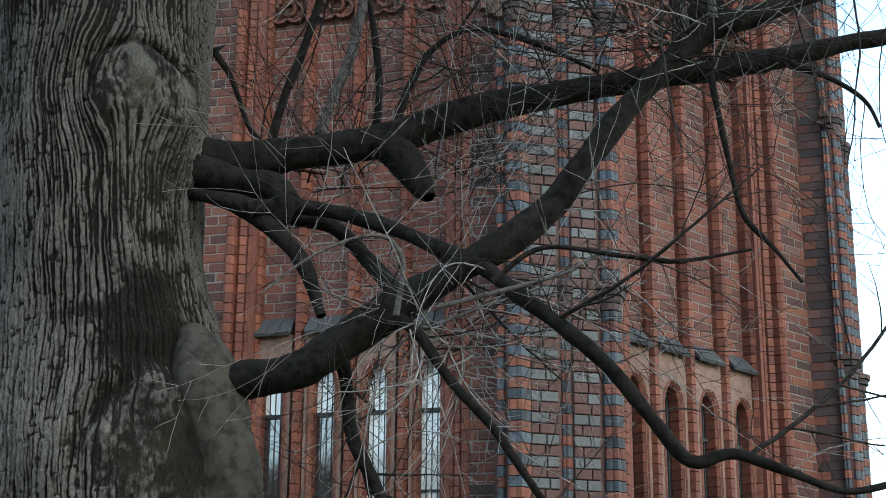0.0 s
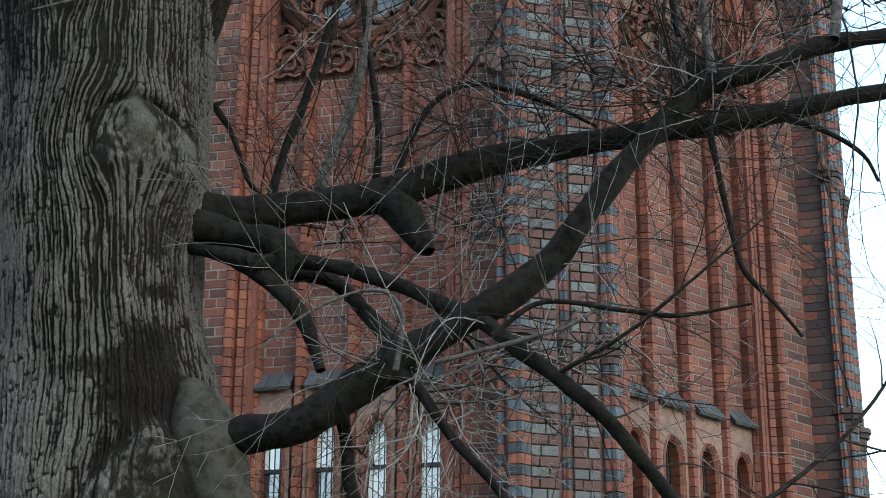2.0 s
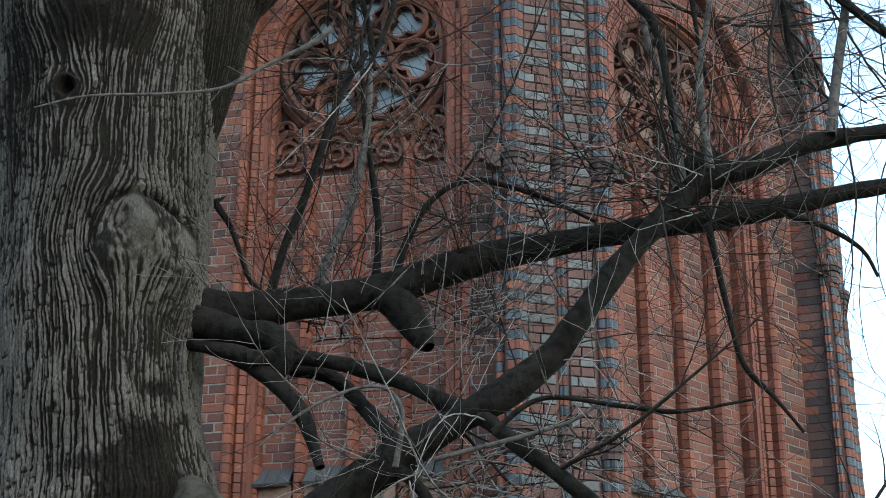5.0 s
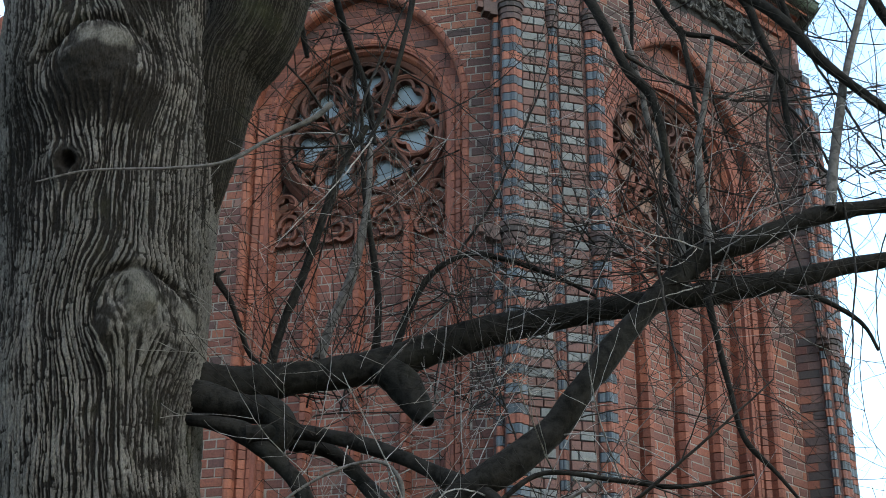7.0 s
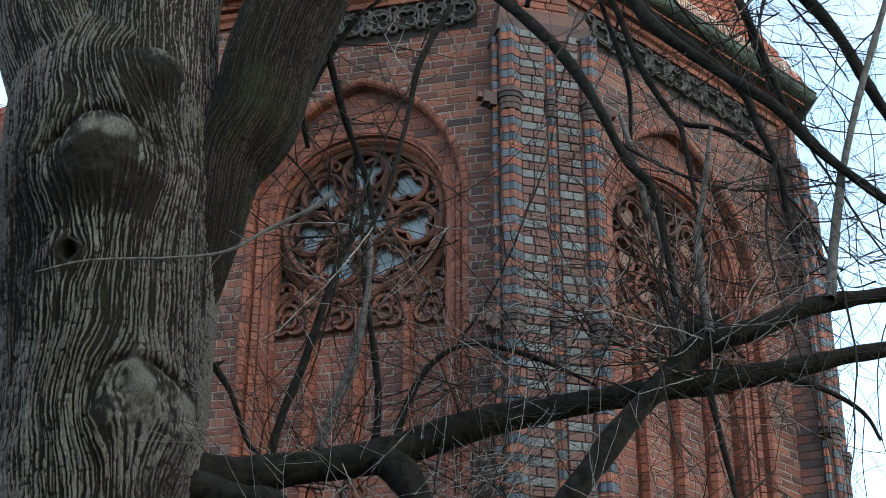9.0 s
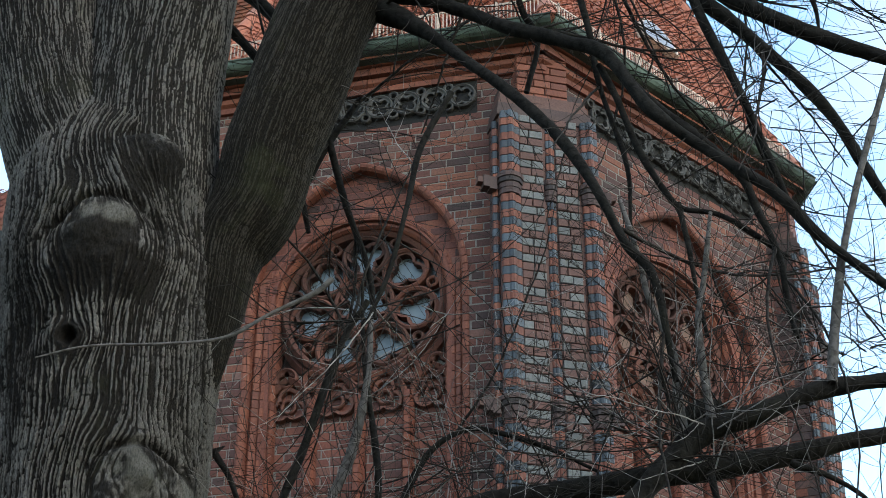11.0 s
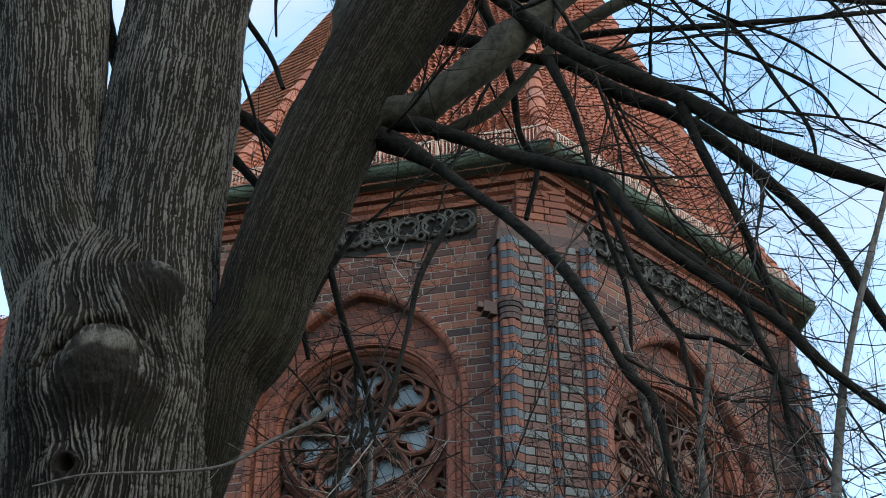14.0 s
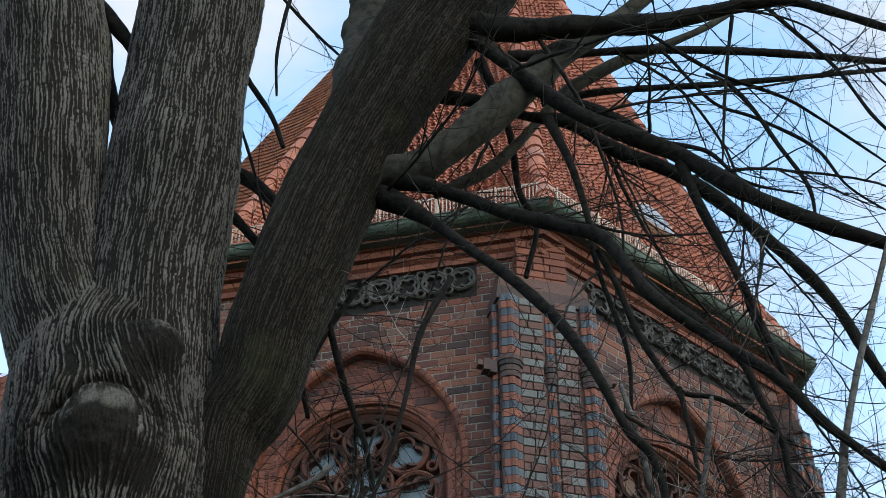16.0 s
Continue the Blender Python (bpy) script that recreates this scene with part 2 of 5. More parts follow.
class Heap:
    """Collects many small closed solids into one mesh."""
    def __init__(self):
        self.v, self.f = [], []

    def add(self, verts, faces):
        o = len(self.v)
        self.v += verts
        self.f += [tuple(i + o for i in q) for q in faces]

    def box(self, x0, x1, y0, y1, z0, z1):
        self.add([(x0, y0, z0), (x1, y0, z0), (x1, y1, z0), (x0, y1, z0), (x0, y0, z1), (x1, y0, z1), (x1, y1, z1), (x0, y1, z1)],
                 [(3, 2, 1, 0), (4, 5, 6, 7), (0, 1, 5, 4), (1, 2, 6, 5), (2, 3, 7, 6), (3, 0, 4, 7)])

    def brick(self, x0, x1, y0, y1, z0, z1, e=0.006):
        """A brick whose outer face (y1) has worn, chamfered edges."""
        self.add([(x0, y0, z0), (x1, y0, z0), (x1, y0, z1), (x0, y0, z1),
                  (x0, y1 - e, z0), (x1, y1 - e, z0), (x1, y1 - e, z1), (x0, y1 - e, z1),
                  (x0 + e, y1, z0 + e), (x1 - e, y1, z0 + e), (x1 - e, y1, z1 - e), (x0 + e, y1, z1 - e)],
                 [(0, 1, 2, 3), (0, 4, 5, 1), (1, 5, 6, 2), (2, 6, 7, 3), (3, 7, 4, 0),
                  (4, 8, 9, 5), (5, 9, 10, 6), (6, 10, 11, 7), (7, 11, 8, 4), (11, 10, 9, 8)])

    def prism(self, poly, a, b):
        """poly: points (u, z) in order; from depth a to depth b (y)."""
        n = len(poly)
        self.add([(u, a, z) for u, z in poly] + [(u, b, z) for u, z in poly],
                 [tuple(range(n))[::-1], tuple(range(n, 2 * n))] + [(i, (i + 1) % n, n + (i + 1) % n, n + i) for i in range(n)])

    def column(self, poly, z0, z1):
        """poly: points (x, y) in order, upright from z0 to z1."""
        n = len(poly)
        self.add([(x, y, z0) for x, y in poly] + [(x, y, z1) for x, y in poly],
                 [tuple(range(n))[::-1], tuple(range(n, 2 * n))] + [(i, (i + 1) % n, n + (i + 1) % n, n + i) for i in range(n)])

    def sweep(self, path, profile, closed=False):
        """path: points (u, z) with their outward sides (du, dz); profile: points (side, y)."""
        k = len(profile)
        vs = [(u + s * du, y, z + s * dz) for u, z, du, dz in path for s, y in profile]
        n = len(path)
        fs = []
        for i in range(n if closed else n - 1):
            a, b = i * k, ((i + 1) % n) * k
            fs += [(a + j, a + (j + 1) % k, b + (j + 1) % k, b + j) for j in range(k)]
        if not closed:
            fs += [tuple(range(k))[::-1], tuple(range((n - 1) * k, n * k))]
        self.add(vs, fs)

    def make(self, name, material, parent=None, label="", smooth=False):
        return raw(name, self.v, self.f, material, parent, smooth, label)


def spline(pts, step):
    """Catmull-Rom through rows of numbers, resampled about every step metres."""
    p = np.array(pts, float)
    p = np.vstack([2 * p[0] - p[1], p, 2 * p[-1] - p[-2]])
    out = []
    for i in range(1, len(p) - 2):
        n = max(1, int(np.linalg.norm((p[i + 1] - p[i])[:3]) / step))
        for k in range(n):
            t = k / n
            out.append(0.5 * (2 * p[i] + (p[i + 1] - p[i - 1]) * t + (2 * p[i - 1] - 5 * p[i] + 4 * p[i + 1] - p[i + 2]) * t * t
                              + (3 * p[i] - p[i - 1] - 3 * p[i + 1] + p[i + 2]) * t ** 3))
    out.append(p[-2])
    return np.array(out)


def tube_arrays(rows, sides):
    """Rings of a round tube along rows of (x, y, z, radius), as one array, with faces."""
    c, r = rows[:, :3], np.maximum(rows[:, 3], 0.0006)
    tan = np.gradient(c, axis=0)
    tan /= np.linalg.norm(tan, axis=1)[:, None] + 1e-9
    ref = np.array([0.0, 1.0, 0.0]) if abs(tan[:, 1]).mean() < 0.8 else np.array([1.0, 0.0, 0.0])
    a = np.cross(tan, ref)
    a /= np.linalg.norm(a, axis=1)[:, None] + 1e-9
    b = np.cross(a, tan)
    th = np.arange(sides) * 2 * np.pi / sides
    out = a[:, None] * np.cos(th)[None, :, None] + b[:, None] * np.sin(th)[None, :, None]
    v = c[:, None] + out * r[:, None, None]
    n = len(rows)
    i, j = np.meshgrid(np.arange(n - 1), np.arange(sides), indexing="ij")
    k = (j + 1) % sides
    f = np.stack([i * sides + j, i * sides + k, (i + 1) * sides + k, (i + 1) * sides + j], -1).reshape(-1, 4)
    return v, out, f


def grid_mesh(name, v, f, material, parent=None, label=""):
    me = bpy.data.meshes.new(name)
    v = np.asarray(v, np.float32).reshape(-1, 3)
    f = np.asarray(f, np.int32)
    me.vertices.add(len(v))
    me.vertices.foreach_set("co", v.ravel())
    me.loops.add(f.size)
    me.loops.foreach_set("vertex_index", f.ravel())
    me.polygons.add(len(f))
    me.polygons.foreach_set("loop_start", np.arange(len(f), dtype=np.int32) * f.shape[1])
    me.update(calc_edges=True)
    me.polygons.foreach_set("use_smooth", [True] * len(f))
    me.validate()
    me.materials.append(material)
    ob = new(name, me)
    ob.parent = parent
    if label:
        ob["label"] = label
    return ob


_lat = np.random.RandomState(5).rand(64, 64, 64).astype(np.float32)


def vnoise(x, y, z):
    """Smooth lattice noise of arrays, 0 to 1."""
    xi, yi, zi = np.floor(x).astype(int), np.floor(y).astype(int), np.floor(z).astype(int)
    fx, fy, fz = x - xi, y - yi, z - zi
    fx, fy, fz = (w * w * (3 - 2 * w) for w in (fx, fy, fz))
    def g(a, b, c):
        return _lat[(xi + a) % 64, (yi + b) % 64, (zi + c) % 64]
    def mx(a, b, t):
        return a + (b - a) * t
    return mx(mx(mx(g(0, 0, 0), g(1, 0, 0), fx), mx(g(0, 1, 0), g(1, 1, 0), fx), fy),
              mx(mx(g(0, 0, 1), g(1, 0, 1), fx), mx(g(0, 1, 1), g(1, 1, 1), fx), fy), fz)

# ---- the church: a polygonal choir of brick ----
CORNER = Vector((1.080, 14.773, 0))
WALL_L, WALL_R = Vector((-0.9719, 0.2354, 0)), Vector((0.7382, 0.6746, 0))
SIDE, WALL_TOP, COURSE = 4.04, 13.32, 0.1
HALF, HALF_OUT = 0.98, 1.19
SPRING, ROSE_Z = 10.55, 10.54


def axes(origin, x, z=Vector((0, 0, 1))):
    y = z.cross(x)
    m = Matrix((x, y, z)).transposed().to_4x4()
    m.translation = origin
    return m


def turned(v, deg):
    return Matrix.Rotation(radians(deg), 3, "Z") @ v


# the polygon's corners, left to right
TURN_AT = 180 - math.degrees(WALL_L.angle(WALL_R))
LEFT_CORNER = CORNER + WALL_L * SIDE
LEFT_DIR = turned(WALL_L, -TURN_AT)
LEFT_CORNER_B = LEFT_CORNER + LEFT_DIR * SIDE * 2.4
WIDER = 1.085
RIGHT_CORNER = CORNER + WALL_R * SIDE * WIDER
RIGHT_DIR = turned(WALL_R, TURN_AT)
RIGHT_CORNER_B = RIGHT_CORNER + RIGHT_DIR * SIDE


def pointed(half, spring, apex, steps=14):
    """The points (offset, z) of a pointed arch from its left foot to its right one."""
    h = apex - spring
    r = (h * h + half * half) / (2 * half)
    top = math.asin(h / r)
    left = [(-half + r - r * math.cos(top * i / steps), spring + r * math.sin(top * i / steps)) for i in range(steps + 1)]
    return left + [(-x, z) for x, z in reversed(left[:-1])]


def rounded(half, spring, steps=28):
    return [(-half * math.cos(math.pi * i / steps), spring + half * math.sin(math.pi * i / steps)) for i in range(steps + 1)]


def arch_z(pts, x):
    """The height of an arch at an offset, or None outside it."""
    for (x0, z0), (x1, z1) in zip(pts, pts[1:]):
        if x0 <= x <= x1 and x1 > x0:
            return z0 + (z1 - z0) * (x - x0) / (x1 - x0)
    return None


OUT_ARCH = pointed(HALF_OUT, SPRING, 12.15)
IN_ARCH = rounded(HALF, ROSE_Z)


def with_sides(pts):
    """Adds to each point of a line its outward side."""
    out = []
    for i, (x, z) in enumerate(pts):
        (ax, az), (bx, bz) = pts[max(i - 1, 0)], pts[min(i + 1, len(pts) - 1)]
        d = math.hypot(bx - ax, bz - az)
        out.append((x, z, -(bz - az) / d, (bx - ax) / d))
    return out


def resample(pts, step):
    out, left = [pts[0]], step
    for (x0, z0), (x1, z1) in zip(pts, pts[1:]):
        d = math.hypot(x1 - x0, z1 - z0)
        pos = left
        while pos <= d:
            out.append((x0 + (x1 - x0) * pos / d, z0 + (z1 - z0) * pos / d))
            pos += step
        left = pos - d
    return out


brick_meshes = {}


def single_brick(width):
    """A shared mesh for bricks that are objects of their own; its corner is at the bottom left of the face."""
    if width not in brick_meshes:
        b = Heap()
        b.brick(0, width, -0.06, 0.0, 0, COURSE - 0.011)
        me = bpy.data.meshes.new("brick")
        me.from_pydata(b.v, [], b.f)
        me.materials.append(brick_obj_mat)
        brick_meshes[width] = me
    return brick_meshes[width]


def lay(heap, x0, x1, z0, z1, y, keep, rng, proud=0.006, single=None):
    """Lays courses of stretchers and headers on the face y, where keep(xa, xb, za, zb) gives the free stretch or None."""
    row = laid = 0
    z = z0
    while z < z1 - 0.02:
        x = x0 - (0.0, 0.19, 0.095)[row % 3]
        k = row
        while x < x1:
            w = 0.262 if k % 3 else 0.128
            a, b = max(x, x0), min(x + w, x1)
            free = keep(a, b, z, z + COURSE) if b - a > 0.03 else None
            if free and free[1] - free[0] > 0.025:
                top = min(z + COURSE - 0.011, z1)
                out = y + proud + rng.uniform(-0.004, 0.004)
                if single and laid < 300 and single[1] < z < single[2] and free[1] - free[0] > w - 0.001:
                    ob = new("brick", single_brick(w))
                    ob.parent = single[0]
                    ob.location = (free[0], out, z)
                    laid += 1
                    x += w + 0.012
                    k += 1
                    continue
                heap.brick(free[0], free[1], y - 0.05, out, z + rng.uniform(-0.0015, 0.0015), top)
            x += w + 0.012
            k += 1
        z += COURSE
        row += 1


def roll_bricks(heap, path, profile, step, gap=0.008):
    """Short moulded bricks one after another along a path of (x, z)."""
    pts = resample(path, step)
    for (x0, z0), (x1, z1) in zip(pts, pts[1:]):
        d = math.hypot(x1 - x0, z1 - z0)
        if d < 1e-4:
            continue
        dx, dz = (x1 - x0) / d, (z1 - z0) / d
        g = gap / 2
        heap.sweep([(x0 + dx * g, z0 + dz * g, -dz, dx), (x1 - dx * g, z1 - dz * g, -dz, dx)], profile)


def ring(heap, cx, cz, r, w, y0, y1, steps=28):
    path = [(cx + r * math.cos(a), cz + r * math.sin(a), math.cos(a), math.sin(a)) for a in [2 * math.pi * i / steps for i in range(steps)]]
    heap.sweep(path, [(-w / 2, y0), (-w / 2, y1 - w * 0.4), (0, y1), (w / 2, y1 - w * 0.4), (w / 2, y0)][::-1], True)


def foils(heap, cx, cz, r, count, turn, y0, y1, w=0.03):
    """Cusps of a foiled circle: small arcs inside it."""
    fr = r * math.sin(math.pi / count) / (1 + math.sin(math.pi / count)) * 1.08
    for i in range(count):
        a = turn + 2 * math.pi * i / count
        ox, oz = cx + (r - fr) * math.cos(a), cz + (r - fr) * math.sin(a)
        span = math.pi * 0.62
        path = []
        for s in range(9):
            t = a - span + 2 * span * s / 8
            path.append((ox + fr * math.cos(t), oz + fr * math.sin(t), math.cos(t), math.sin(t)))
        heap.sweep(path, [(-w / 2, y0), (-w / 2, y1 - w * 0.3), (w / 2, y1), (w / 2, y0)][::-1])


def bay(name, m, label, seed, MID, glazed, fr):
    """One side of the choir: a wall with its arched recess, four small lights, filled lancets, a rose, a frieze and a cornice."""
    lo = 0.0
    rng = random.Random(seed)
    wall = empty(name, m, label, "wall", kind="structure")
    # mortar bed with the great arched recess
    h = Heap()
    arch = [(MID + x, z) for x, z in OUT_ARCH]
    h.prism([(lo, 0), (MID - HALF_OUT, 0)] + arch + [(MID + HALF_OUT, 0), (SIDE, 0), (SIDE, WALL_TOP), (lo, WALL_TOP)], -0.5, 0)
    h.make("mortar_bed", mortar_mat, wall)
    h = Heap()
    big = [(MID + x * 1.03, z + 0.02) for x, z in OUT_ARCH]
    inner = [(MID + x, z) for x, z in IN_ARCH]
    h.prism([(MID - HALF_OUT * 1.03, 0), (MID - HALF, 0)] + inner + [(MID + HALF, 0), (MID + HALF_OUT * 1.03, 0)] + big[::-1], -0.46, -0.13)
    h.make("recess_bed", panel_brick_mat, wall)

    def outside(a, b, z0, z1):
        zm = z0 + COURSE / 2
        if z0 + COURSE > 12.74 and b > fr[0] and a < fr[1]:
            return (a, fr[0]) if a < fr[0] else (fr[1], b) if b > fr[1] else None
        half = HALF_OUT + 0.05
        if zm > SPRING:
            half = 0
            for i in range(60):
                x = (HALF_OUT + 0.05) * i / 60
                az = arch_z(OUT_ARCH, min(x / (1 + 0.05 / HALF_OUT), HALF_OUT))
                if az is not None and az + 0.055 > zm:
                    half = x
        lo, hi = MID - half, MID + half
        if half == 0 or b <= lo or a >= hi:
            return (a, b)
        if a < lo:
            return (a, min(b, lo))
        if b > hi:
            return (max(a, hi), b)
        return None

    h = Heap()
    lay(h, lo, SIDE, 3.3, WALL_TOP - 0.05, 0.0, outside, rng, single=(wall, 7.4, 12.6))
    ob = h.make("brickwork", brick_mat, wall)
    ob["kind"] = "stuff"

    def tympanum(a, b, z0, z1):
        zm = z0 + COURSE / 2
        c = abs((a + b) / 2 - MID)
        top = arch_z(OUT_ARCH, c)
        low = arch_z(IN_ARCH, c)
        if top is None or zm > top - 0.03:
            return None
        if c < HALF and low is not None and zm < math.sqrt(max((HALF + 0.1) ** 2 - c * c, 0)) + ROSE_Z:
            return None
        return (a, b)

    h = Heap()
    lay(h, MID - HALF_OUT, MID + HALF_OUT, 10.6, 12.1, -0.13, tympanum, rng)
    ob = h.make("tympanum_brickwork", brick_mat, wall)
    ob["kind"] = "stuff"

    # moulded bricks round the recess: two rolls outside, three steps round the rose
    jamb = [(MID - HALF_OUT, 3.3)] + [(MID + x, z) for x, z in OUT_ARCH] + [(MID + HALF_OUT, 3.3)]
    h = Heap()
    roll_bricks(h, jamb, [(-0.025, -0.12), (-0.025, -0.01), (0.0, 0.02), (0.03, 0.028), (0.055, 0.02), (0.075, -0.12)], COURSE)
    ob = h.make("jamb_moulding", orange_mat, wall)
    ob["kind"] = "stuff"
    h = Heap()
    inner_jamb = [(MID - HALF - 0.03, 3.3)] + [(MID + x * 1.03, z) for x, z in IN_ARCH] + [(MID + HALF + 0.03, 3.3)]
    roll_bricks(h, inner_jamb, [(0.0, -0.4), (0.0, -0.16), (0.02, -0.12), (0.05, -0.115), (0.068, -0.135), (0.068, -0.4)], COURSE)
    roll_bricks(h, inner_jamb, [(-0.07, -0.42), (-0.07, -0.22), (-0.045, -0.18), (-0.01, -0.18), (0.0, -0.22), (0.0, -0.42)], COURSE)
    for s in (-1, 1):
        x0, x1 = sorted((MID + s * (HALF + 0.1), MID + s * (HALF_OUT - 0.005)))
        z = 3.3
        while z < SPRING + 0.15:
            h.column([(x0, -0.2), (x1, -0.2), (x1, -0.1), ((x0 + x1) / 2, -0.07), (x0, -0.11)], z, z + COURSE - 0.009)
            z += COURSE
    ob = h.make("inner_moulding", orange_mat, wall)
    ob["kind"] = "stuff"

    # filled lancets
    h = Heap()
    h.box(MID - HALF, MID + HALF, -0.5, -0.33, 5.7, 9.75)
    h.make("panel_bed", mortar_mat, wall)
    h = Heap()
    lay(h, MID - HALF + 0.03, MID + HALF - 0.03, 5.75, 9.7, -0.33, lambda a, b, c, d: (a, b), rng)
    ob = h.make("panel_brickwork", panel_brick_mat, wall)
    ob["kind"] = "stuff"
    # three mullions of moulded bricks
    for k in (-1, 0, 1):
        x = MID + k * 0.53
        h = Heap()
        z = 3.3
        while z < 9.32:
            prof = [(x - 0.06, -0.4), (x + 0.06, -0.4), (x + 0.06, -0.27), (x + 0.028, -0.2), (x - 0.028, -0.2), (x - 0.06, -0.27)]
            h.column(prof, z, z + COURSE - 0.009)
            z += COURSE
        h.make("mullion", orange_mat, wall)
        h = Heap()
        h.box(x - 0.05, x + 0.05, -0.4, -0.275, 3.3, 9.32)
        h.make("mullion_bed", mortar_mat, wall)
    # sloping slate sills, plaster field and the four small lights
    for k in range(4):
        x0, x1 = MID - 1.06 + k * 0.53 + 0.07, MID - 1.06 + (k + 1) * 0.53 - 0.07
        h = Heap()
        for s in range(3):
            a, b = x0 + (x1 - x0) * s / 3 + 0.004, x0 + (x1 - x0) * (s + 1) / 3 - 0.004
            h.add([(a, -0.33, 5.94), (b, -0.33, 5.94), (b, -0.17, 5.76), (a, -0.17, 5.76), (a, -0.33, 5.98), (b, -0.33, 5.98), (b, -0.155, 5.79), (a, -0.155, 5.79)],
                  [(0, 1, 2, 3), (7, 6, 5, 4), (0, 4, 5, 1), (1, 5, 6, 2), (2, 6, 7, 3), (3, 7, 4, 0)])
        h.make("sill_slate", slate_mat, wall)
        xm = (x0 + x1) / 2
        lite = pointed(0.125, 5.26, 5.5, 6)
        h = Heap()
        h.prism([(x0, 3.3), (xm - 0.125, 3.3)] + [(xm + x, z) for x, z in lite] + [(xm + 0.125, 3.3), (x1, 3.3), (x1, 5.78), (x0, 5.78)], -0.42, -0.24)
        h.make("plaster_field", render_mat, wall)
        h = Heap()
        roll_bricks(h, [(xm - 0.125, 3.3)] + [(xm + x, z) for x, z in lite] + [(xm + 0.125, 3.3)],
                    [(-0.022, -0.4), (-0.022, -0.27), (0.02, -0.225), (0.035, -0.235), (0.035, -0.4)], COURSE)
        h.make("light_surround", orange_mat, wall)
        win = new("window")
        win.parent = wall
        h = Heap()
        h.prism([(xm - 0.12, 4.99), (xm + 0.12, 4.99)] + [(xm + x, z) for x, z in reversed(lite)], -0.4, -0.385)
        h.make("pane", painted_sky_glass if glazed else glass_mat, win)
        h = Heap()
        h.prism([(xm - 0.12, 3.3), (xm + 0.12, 3.3), (xm + 0.12, 4.985), (xm - 0.12, 4.985)], -0.4, -0.385)
        h.make("pane", painted_sky_glass if glazed and k < 2 else glass_mat, win)
        h = Heap()
        h.box(xm - 0.12, xm + 0.12, -0.386, -0.36, 4.97, 5.01)
        h.box(xm - 0.12, xm + 0.12, -0.386, -0.372, 4.2, 4.225)
        for q in (-0.055, 0.0, 0.055):
            h.box(xm + q - 0.004, xm + q + 0.004, -0.386, -0.374, 3.3, 5.45)
        h.make("window_bar", iron_mat, win)

    # tracery: a rose of seven foiled circles, with four blind lancet heads below
    h = Heap()
    h.prism([(MID + 0.9 * math.cos(a), ROSE_Z + 0.9 * math.sin(a)) for a in [2 * math.pi * i / 40 for i in range(40)]], -0.44, -0.4)
    h.make("rose_glass", leaded_sky_mat if glazed else render_mat, wall, "leaded glass with the sky's reflection in its colour" if glazed else "plastered blind rose")
    h = Heap()
    ring(h, MID, ROSE_Z, 0.905, 0.09, -0.43, -0.24, 48)
    ring(h, MID, ROSE_Z, 0.99, 0.1, -0.45, -0.3, 48)
    rr, cr = 0.595, 0.265
    for i in range(7):
        a = math.pi / 2 + 2 * math.pi * i / 7
        cx, cz = MID + rr * math.cos(a), ROSE_Z + rr * math.sin(a)
        ring(h, cx, cz, cr - 0.02, 0.05, -0.41, -0.26)
        foils(h, cx, cz, cr - 0.045, 3, a + math.pi, -0.41, -0.29, 0.035)
        b = a + math.pi / 7
        ring(h, MID + 0.79 * math.cos(b), ROSE_Z + 0.79 * math.sin(b), 0.055, 0.035, -0.41, -0.27, 12)
    ring(h, MID, ROSE_Z, 0.325, 0.05, -0.41, -0.26)
    foils(h, MID, ROSE_Z, 0.3, 7, math.pi / 2, -0.41, -0.29, 0.035)
    h.make("rose_tracery", tracery_mat, wall, "red terracotta rose tracery, partly black with soot")
    h = Heap()
    h.box(MID - HALF - 0.05, MID + HALF + 0.05, -0.5, -0.445, 9.6, 11.62)
    h.make("rose_back", dark_mat, wall)
    h = Heap()
    h.box(MID - HALF, MID + HALF, -0.44, -0.4, 9.46, 9.86)
    h.make("spandrel_bed", dark_mat, wall)
    h = Heap()
    for k in range(4):
        xm = MID - 0.795 + k * 0.53
        head = [(xm + x, z) for x, z in pointed(0.23, 9.28, 9.68, 8)]
        roll_bricks(h, head, [(-0.02, -0.38), (-0.02, -0.26), (0.025, -0.22), (0.04, -0.24), (0.04, -0.38)], 0.1, 0.004)
        foils(h, xm, 9.36, 0.2, 3, math.pi / 2, -0.38, -0.25, 0.035)
        ring(h, xm, 9.36, 0.075, 0.03, -0.38, -0.26, 14)
    for k in range(5):
        xm = MID - 1.06 + k * 0.53
        if 0 < k < 4:
            ring(h, xm, 9.64, 0.115, 0.04, -0.38, -0.25, 18)
            foils(h, xm, 9.64, 0.1, 4, math.pi / 4, -0.38, -0.27, 0.025)
    for s in (-1, 1):
        ring(h, MID + s * 0.84, 9.7, 0.11, 0.04, -0.38, -0.25, 18)
        foils(h, MID + s * 0.84, 9.7, 0.1, 4, 0, -0.38, -0.27, 0.025)
    h.make("lancet_tracery", tracery_mat, wall, "sooty terracotta lancet heads")

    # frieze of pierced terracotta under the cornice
    # the ground sheet has the holes' shade put into its colour
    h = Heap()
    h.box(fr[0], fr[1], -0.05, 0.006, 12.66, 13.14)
    h.make("frieze_ground", hole_shade_mat, wall)
    h = Heap()
    n = round((fr[1] - fr[0]) / 0.32)
